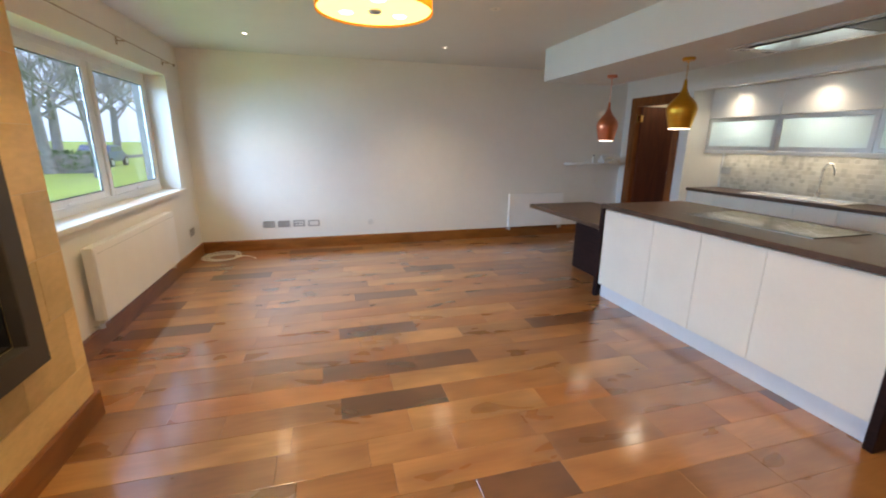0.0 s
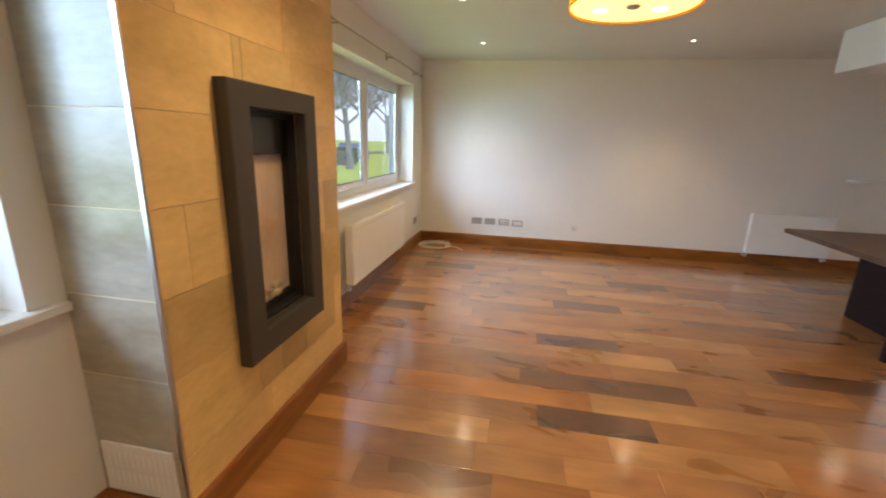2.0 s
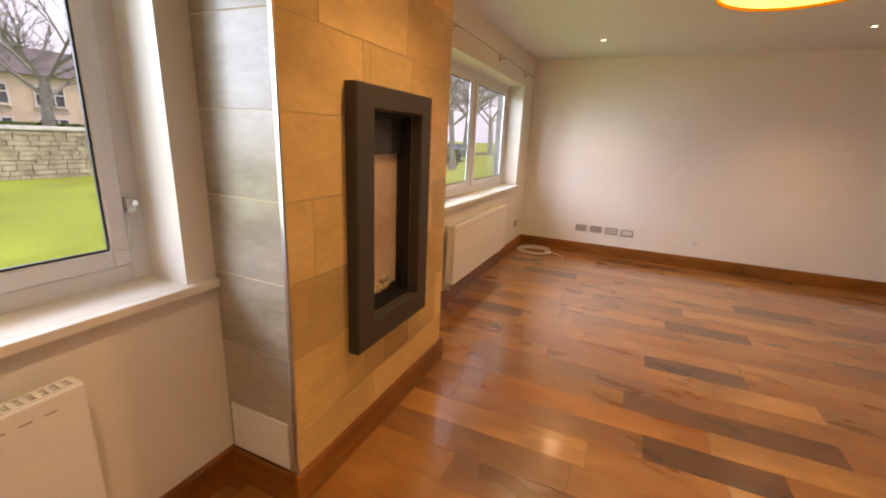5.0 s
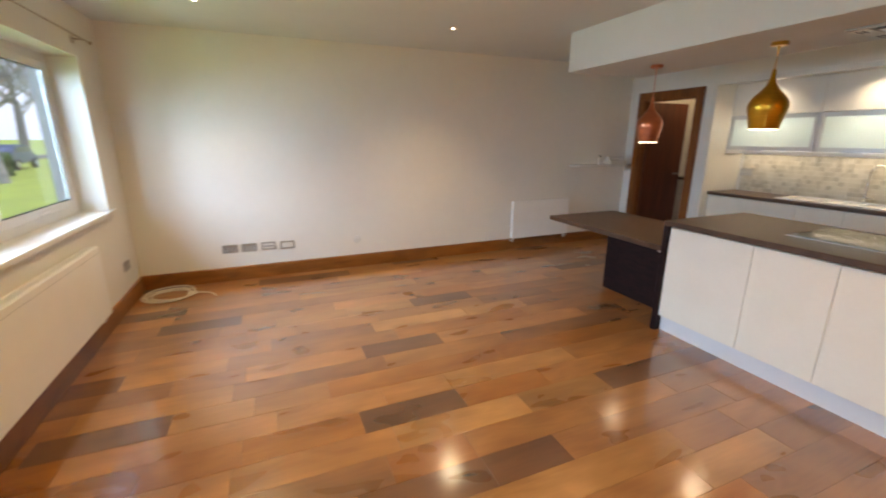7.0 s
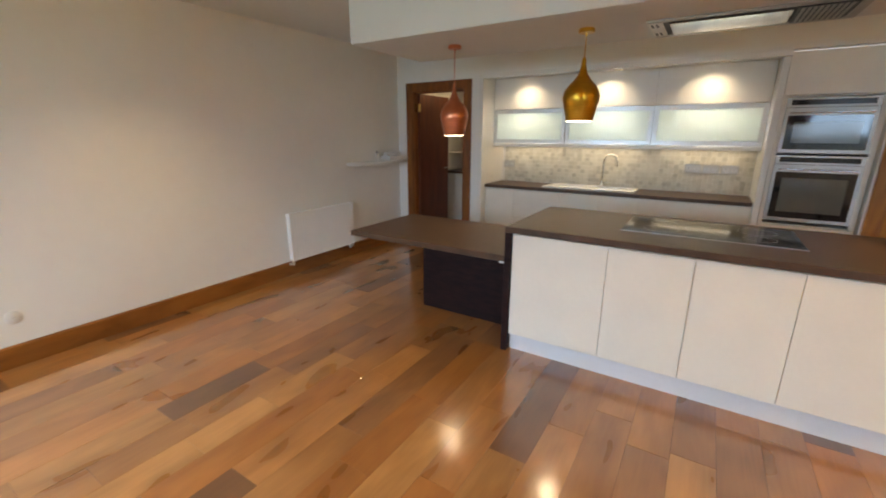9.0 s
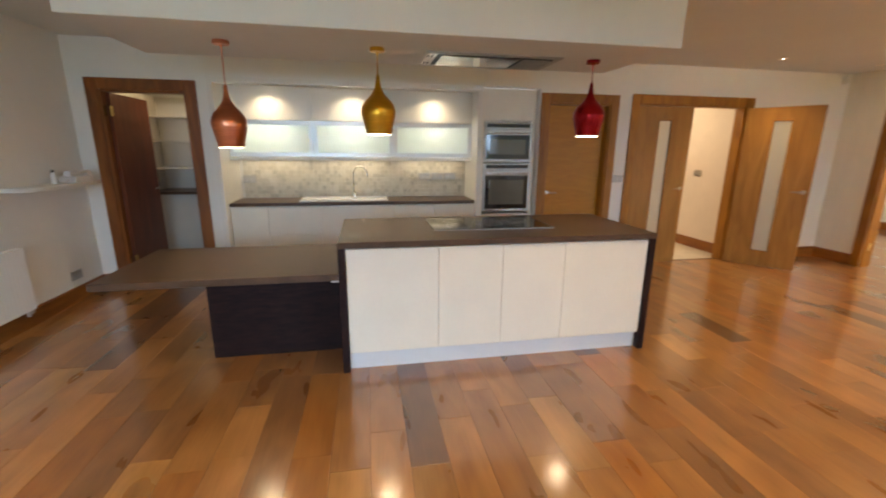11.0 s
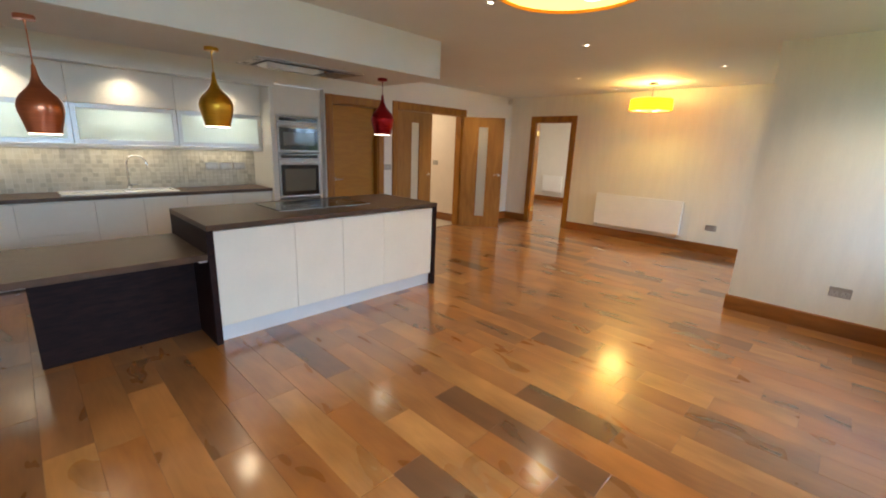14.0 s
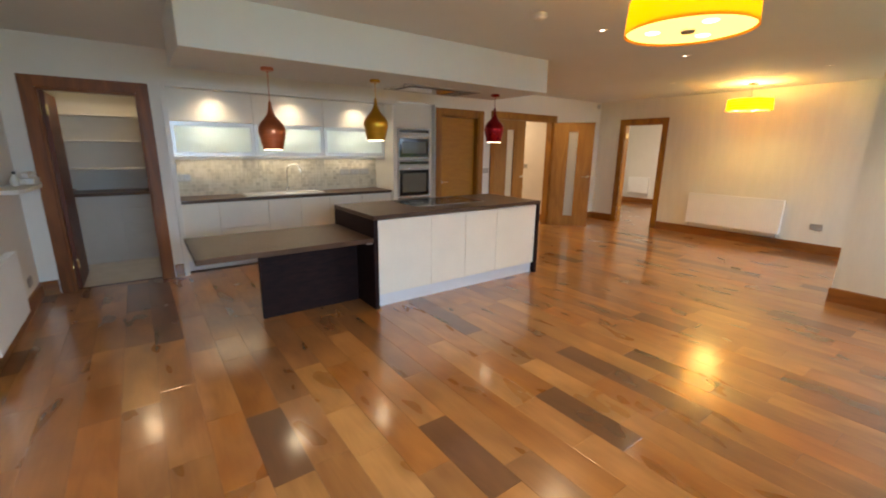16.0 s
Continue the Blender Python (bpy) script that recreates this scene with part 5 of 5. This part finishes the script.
def house(x, y0, y1, zb, h, label, bays):
    """A two-storey house whose front looks east."""
    ob = thing("house", label, "house", (x, (y0 + y1) / 2, zb))
    part("walls", boxes((x - 8, y0, zb, x, y1, zb + h)), M_RENDER, ob, "buff rendered walls")
    bm = bmesh.new()
    a = [bm.verts.new(p) for p in ((x + 0.4, y0 - 0.3, zb + h), (x - 8.4, y0 - 0.3, zb + h), (x - 4, y0 - 0.3, zb + h + 2.3))]
    b = [bm.verts.new(p) for p in ((x + 0.4, y1 + 0.3, zb + h), (x - 8.4, y1 + 0.3, zb + h), (x - 4, y1 + 0.3, zb + h + 2.3))]
    for k in range(3):
        bm.faces.new((a[k], a[(k + 1) % 3], b[(k + 1) % 3], b[k]))
    bm.faces.new(a)
    bm.faces.new(b)
    bmesh.ops.recalc_face_normals(bm, faces=bm.faces)
    roof = part("roof", bm, M_ROOF, ob, "dark slate pitched roof")
    part("chimney", boxes((x - 4.5, y0 + 1.5, zb + h + 1.2, x - 3.5, y0 + 2.3, zb + h + 3.3), bevel=0.03), M_RENDER, roof)
    for k in range(bays):
        yc = y0 + (y1 - y0) * (k + 0.5) / bays
        for z in (zb + 0.9, zb + 3.1):
            w = part("window", boxes((x, yc - 0.85, z, x + 0.05, yc + 0.85, z + 1.25)), M_HOUSEGLASS, ob, "dark window with white frame")
            part("frame", boxes((x + 0.05, yc - 0.92, z - 0.06, x + 0.12, yc - 0.84, z + 1.3), (x + 0.05, yc + 0.84, z - 0.06, x + 0.12, yc + 0.92, z + 1.3), (x + 0.05, yc - 0.3, z, x + 0.12, yc - 0.22, z + 1.24), (x + 0.05, yc + 0.22, z, x + 0.12, yc + 0.3, z + 1.24), (x + 0.05, yc - 0.84, z + 1.2, x + 0.12, yc + 0.84, z + 1.3), (x + 0.05, yc - 0.84, z + 0.7, x + 0.12, yc + 0.84, z + 0.78)), M_UPVC, w)
            part("sill", boxes((x + 0.05, yc - 1.0, z - 0.16, x + 0.22, yc + 1.0, z - 0.06)), M_UPVC, w)


house(-40, 6.0, 22.0, -0.5, 5.1, "two-storey buff rendered house with white windows", 5)
house(-46, 30.0, 46.0, -0.5, 5.4, "distant two-storey rendered house among trees", 4)


def bare_tree(x, y, height, r, seed, label):
    """A leafless tree: a tapered trunk with forking limbs and twigs."""
    ob = thing("tree", label, "tree", (x, y, G))
    rnd = random.Random(seed)
    trunk, limbs = bmesh.new(), bmesh.new()
    top = Vector((x + rnd.uniform(-0.4, 0.4), y + rnd.uniform(-0.4, 0.4), G + height * 0.32))
    cyl(trunk, (x, y, G - 0.1), (x, y, G + 0.7), r * 1.6, r * 1.05, 12)
    cyl(trunk, (x, y, G + 0.65), top, r * 1.05, r * 0.8, 12)
    part("trunk", trunk, M_BARK_HAZY, ob, "rough grey-brown trunk")

    verts, faces = [], []

    def limb(p, q, r0, r1):
        d = (q - p).normalized()
        u = d.orthogonal().normalized()
        w = d.cross(u)
        n = len(verts)
        for c, rr in ((p, r0), (q, r1)):
            for k in range(4):
                verts.append(tuple(c + rr * (math.cos(k * 1.5708) * u + math.sin(k * 1.5708) * w) - Vector((x, y, G))))
        for k in range(4):
            faces.append((n + k, n + (k + 1) % 4, n + 4 + (k + 1) % 4, n + 4 + k))

    def grow(p, d, length, rad, depth):
        limb(p, p + d * length, rad, rad * 0.55)
        if depth == 0:
            return
        for k in range(4):
            nd = (d + Vector((rnd.uniform(-1, 1), rnd.uniform(-1, 1), rnd.uniform(-0.35, 0.75))) * 0.8).normalized()
            s = rnd.uniform(0.35, 1.0)
            grow(p + d * length * s, nd, length * rnd.uniform(0.5, 0.75), rad * 0.5, depth - 1)

    for k in range(6):
        a = 2 * math.pi * k / 6 + rnd.uniform(-0.4, 0.4)
        grow(top - Vector((0, 0, rnd.uniform(0, height * 0.10))), Vector((math.cos(a) * 0.8, math.sin(a) * 0.8, rnd.uniform(0.4, 1.2))).normalized(), height * 0.24, r * 0.38, 4)
    me = bpy.data.meshes.new("branches")
    me.from_pydata(verts, [], faces)
    me.materials.append(M_BARK_HAZY)
    br = new("branches", me)
    br.parent = ob
    tagged(br, "leafless spreading branches", kind="stuff")


bare_tree(-24, 3.4, 15, 0.62, 11, "large leafless tree beyond the garden wall")
bare_tree(-26, 24, 13, 0.40, 12, "tall leafless tree near the lane")
bare_tree(-14, 27, 12, 0.22, 13, "leafless tree at the edge of the lawn")
bare_tree(-10.5, 24, 11, 0.17, 14, "slim leafless tree on the lawn")
bare_tree(-20, 40, 14, 0.35, 15, "leafless tree behind the parked cars")
bare_tree(-30, 36, 15, 0.40, 16, "tall leafless tree far behind the lane")
bare_tree(-31, 13, 13, 0.30, 17, "leafless tree in front of the house")
bare_tree(-28, 46, 14, 0.35, 18, "leafless tree in the distance")
bare_tree(-24, 60, 17, 0.40, 19, "tall leafless tree far across the lawn")
bare_tree(-35, 66, 18, 0.42, 20, "tall leafless tree far across the lawn")
bare_tree(-18, 54, 15, 0.32, 21, "leafless tree far beyond the parked cars")
bare_tree(-44, 17, 14, 0.35, 22, "leafless tree rising behind the house roof")


def hedge(x0, y0, x1, y1, h, label):
    """A clipped hedge of many small leaves."""
    ob = thing("hedge", label, "hedge", ((x0 + x1) / 2, (y0 + y1) / 2, G))
    rnd = random.Random(8)
    core = boxes((x0 + 0.15, y0 + 0.15, G, x1 - 0.15, y1 - 0.15, G + h - 0.15))
    part("core", core, M_BARK_HAZY, ob)
    verts, faces = [], []
    for k in range(6000):
        u, v, w = rnd.random(), rnd.random(), rnd.random()
        p = [x0 + (x1 - x0) * u, y0 + (y1 - y0) * v, G + h * w]
        s = rnd.choice((0, 1, 2))
        if s == 0:
            p[0] = rnd.choice((x0, x1)) + rnd.uniform(-0.08, 0.08)
        elif s == 1:
            p[1] = rnd.choice((y0, y1)) + rnd.uniform(-0.08, 0.08)
        else:
            p[2] = G + h + rnd.uniform(-0.12, 0.08)
        q = Vector(p)
        a = Vector((rnd.uniform(-1, 1), rnd.uniform(-1, 1), rnd.uniform(-1, 1))) * 0.12
        b = Vector((rnd.uniform(-1, 1), rnd.uniform(-1, 1), rnd.uniform(-1, 1))) * 0.08
        n = len(verts)
        verts += [q - a, q + b, q + a, q - b]
        faces.append((n, n + 1, n + 2, n + 3))
    me = bpy.data.meshes.new("leaves")
    me.from_pydata([tuple(v - Vector(((x0 + x1) / 2, (y0 + y1) / 2, G))) for v in verts], [], faces)
    me.materials.append(M_HEDGE)
    lv = new("leaves", me)
    lv.parent = ob
    tagged(lv, "small green leaves", kind="stuff")


hedge(-38.5, 8, -37.2, 20, 1.6, "clipped green hedge before the house")
hedge(-45, 27, -12, 28.5, 1.1, "low dark green hedge along the lawn")


def car(x, y, turn, paint, label):
    ob = thing("parked_car", label, "car")
    m = pose(x, y, G, 0, 0, turn)
    bm = bmesh.new()
    side = [(-2.1, 0.35), (2.1, 0.35), (2.15, 0.75), (1.35, 0.92), (0.65, 1.42), (-1.05, 1.45), (-1.75, 0.98), (-2.15, 0.85)]
    a = [bm.verts.new((u, -0.85, w)) for u, w in side]
    b = [bm.verts.new((u, 0.85, w)) for u, w in side]
    for k in range(len(side)):
        bm.faces.new((a[k], a[(k + 1) % 8], b[(k + 1) % 8], b[k]))
    bm.faces.new(a[::-1])
    bm.faces.new(b)
    bmesh.ops.recalc_face_normals(bm, faces=bm.faces)
    bmesh.ops.bevel(bm, geom=list(bm.edges), offset=0.07, segments=2, affect="EDGES")
    bm.transform(m)
    part("body", bm, paint, ob, smooth=True)
    bm = boxes((-1.15, -0.862, 0.98, -0.25, 0.862, 1.34), (-0.18, -0.862, 0.98, 0.70, 0.862, 1.34), bevel=0.03)
    bm.transform(m)
    part("side_windows", bm, M_HOUSEGLASS, ob)
    for u in (-1.35, 1.35):
        for v in (-0.8, 0.8):
            bm = cyl(bmesh.new(), (u, v - 0.1, 0.32), (u, v + 0.1, 0.32), 0.32, n=20)
            bm.transform(m)
            w = part("wheel", bm, M_TYRE, ob)
            bm = cyl(bmesh.new(), (u, v - 0.105, 0.32), (u, v + 0.105, 0.32), 0.19, n=16)
            bm.transform(m)
            part("rim", bm, M_ALU, w)
    for s in (-0.6, 0.6):
        bm = boxes((2.06, s - 0.18, 0.66, 2.17, s + 0.18, 0.78), bevel=0.02)
        bm.transform(m)
        part("headlight", bm, M_CHROME, ob)


car(-19.5, 33, 80, M_CAR1, "silver parked hatchback on the lane")
car(-14.5, 34, 95, M_CAR2, "dark blue parked hatchback on the lane")
car(-24.5, 34, 85, M_CAR1, "silver parked hatchback further along the lane")

# ---- splashback mosaic ----
rnd = random.Random(21)
splash = thing("tile_splashback", "mottled beige-grey stone mosaic splashback", "splashback", (KX, 3.25, 1.1), kind="structure")
bm = bmesh.new()
p = 0.0485
ny, nz = int((KY1 - KY0) / p), 10
for i in range(ny):
    k = 0
    while k < nz:
        y0, z0 = KY0 + i * p, 0.871 + k * p
        if z0 > 1.33:
            break
        box(bm, KX - 0.008 - rnd.uniform(0, 0.002), y0 + 0.001, z0 + 0.001, KX - 0.001, y0 + p - 0.001, min(z0 + p - 0.001, 1.335))
        k += 1
m_mosaic, n_, l_, b_ = nodes_of("stone_mosaic")
geo, rampn = n_.new("ShaderNodeNewGeometry"), n_.new("ShaderNodeValToRGB")
cr = rampn.color_ramp
cr.elements[0].position, cr.elements[0].color = 0.0, (0.42, 0.38, 0.30, 1)
cr.elements[1].position, cr.elements[1].color = 1.0, (0.62, 0.57, 0.47, 1)
e = cr.elements.new(0.25)
e.color = (0.52, 0.47, 0.37, 1)
l_.new(geo.outputs["Random Per Island"], rampn.inputs[0])
tn = n_.new("ShaderNodeTexNoise")
tn.inputs["Scale"].default_value, tn.inputs["Detail"].default_value = 9, 6
tc = n_.new("ShaderNodeTexCoord")
l_.new(tc.outputs["Object"], tn.inputs["Vector"])
mm = n_.new("ShaderNodeMixRGB")
mm.blend_type, mm.inputs[0].default_value = "OVERLAY", 0.2
l_.new(rampn.outputs[0], mm.inputs[1])
l_.new(tn.outputs["Fac"], mm.inputs[2])
l_.new(mm.outputs[0], b_.inputs["Base Color"])
b_.inputs["Roughness"].default_value = 0.4
part("mosaic_tiles", bm, m_mosaic, splash, "small square stone tiles", kind="stuff")

# ---- floor planks ----
rnd = random.Random(77)
PW = 0.19
LENGTHS = (0.42, 0.60, 0.78, 0.96, 1.20)
TONES = ["mid"] * 12 + ["grey"] * 5 + ["gold"] * 3 + ["red"] * 3 + ["dark"] * 2
KNOWN = {2.98: (0.03, 0.60, "dark"), 2.03: (0.01, 0.60, "dark"), 2.41: (-0.09, 0.60, "dark"), 4.50: (0.82, 0.60, "dark"), 2.79: (1.55, 1.20, "dark"), 3.36: (1.10, 0.60, "red"),
         1.84: (0.36, 0.78, "gold"), 4.12: (1.20, 0.60, "gold"), 3.17: (0.62, 0.96, "gold"), 3.74: (0.20, 0.60, "dark")}
shared = {}


def plank_mesh(length, width, tone):
    key = (round(length, 3), round(width, 3), tone)
    if key not in shared:
        bm = bmesh.new()
        e, c, g = 0.0005, 0.0011, 0.0009
        lo = [bm.verts.new(v) for v in ((e, e, -0.012), (length - e, e, -0.012), (length - e, width - e, -0.012), (e, width - e, -0.012))]
        mid = [bm.verts.new((v.co.x, v.co.y, -g)) for v in lo]
        hi = [bm.verts.new(v) for v in ((e + c, e + c, 0), (length - e - c, e + c, 0), (length - e - c, width - e - c, 0), (e + c, width - e - c, 0))]
        for k in range(4):
            bm.faces.new((lo[k], lo[(k + 1) % 4], mid[(k + 1) % 4], mid[k]))
            bm.faces.new((mid[k], mid[(k + 1) % 4], hi[(k + 1) % 4], hi[k]))
        bm.faces.new(hi)
        me = bpy.data.meshes.new("plank")
        bm.normal_update()
        bm.to_mesh(me)
        bm.free()
        me.materials.append(PLANK[tone])
        shared[key] = me
    return shared[key]


floor_ob = bpy.data.objects["floor"]
far = {}
row0 = round((S - 0.12 - 2.98) / PW) - 1
for r in range(row0, 40):
    y0, y1 = 2.98 + r * PW, 2.98 + (r + 1) * PW
    y0c, y1c = max(y0, S - 0.12), min(y1, N)
    if y1c - y0c < 0.01:
        continue
    xs = []
    known = next((v for k, v in KNOWN.items() if abs(k - y0) < 0.05), None)
    if known:
        x, ln, tone = known
        xs.append((x, x + ln, tone))
        left = x
        while left > W:
            ln = rnd.choice(LENGTHS)
            xs.append((left - ln, left, rnd.choice(TONES)))
            left -= ln
        right = xs[0][1]
    else:
        right = W - rnd.uniform(0, 0.9)
    while right < E + 0.12:
        ln = rnd.choice(LENGTHS)
        xs.append((right, right + ln, rnd.choice(TONES)))
        right += ln
    for a, b, tone in xs:
        a, b = max(a, W), min(b, E + 0.06)
        if b - a < 0.01:
            continue
        if y0 > -0.75:
            ob = new("plank", plank_mesh(b - a, y1c - y0c, tone))
            ob.location = (a, y0c, -0.0004)
            ob.rotation_euler = (radians(rnd.uniform(-0.16, 0.16)), radians(rnd.uniform(-0.05, 0.05)), 0)
            ob.parent = floor_ob
        else:
            far.setdefault(tone, []).append((a, y0c, b - a, y1c - y0c))
for tone, rows in far.items():
    bm = bmesh.new()
    for a, y, ln, wd in rows:
        me = plank_mesh(ln, wd, tone).copy()
        me.transform(Matrix.Translation((a, y, 0)))
        bm.from_mesh(me)
        bpy.data.meshes.remove(me)
    part("planks_beyond", bm, PLANK[tone], floor_ob, "wooden planks of the dining end", kind="stuff")
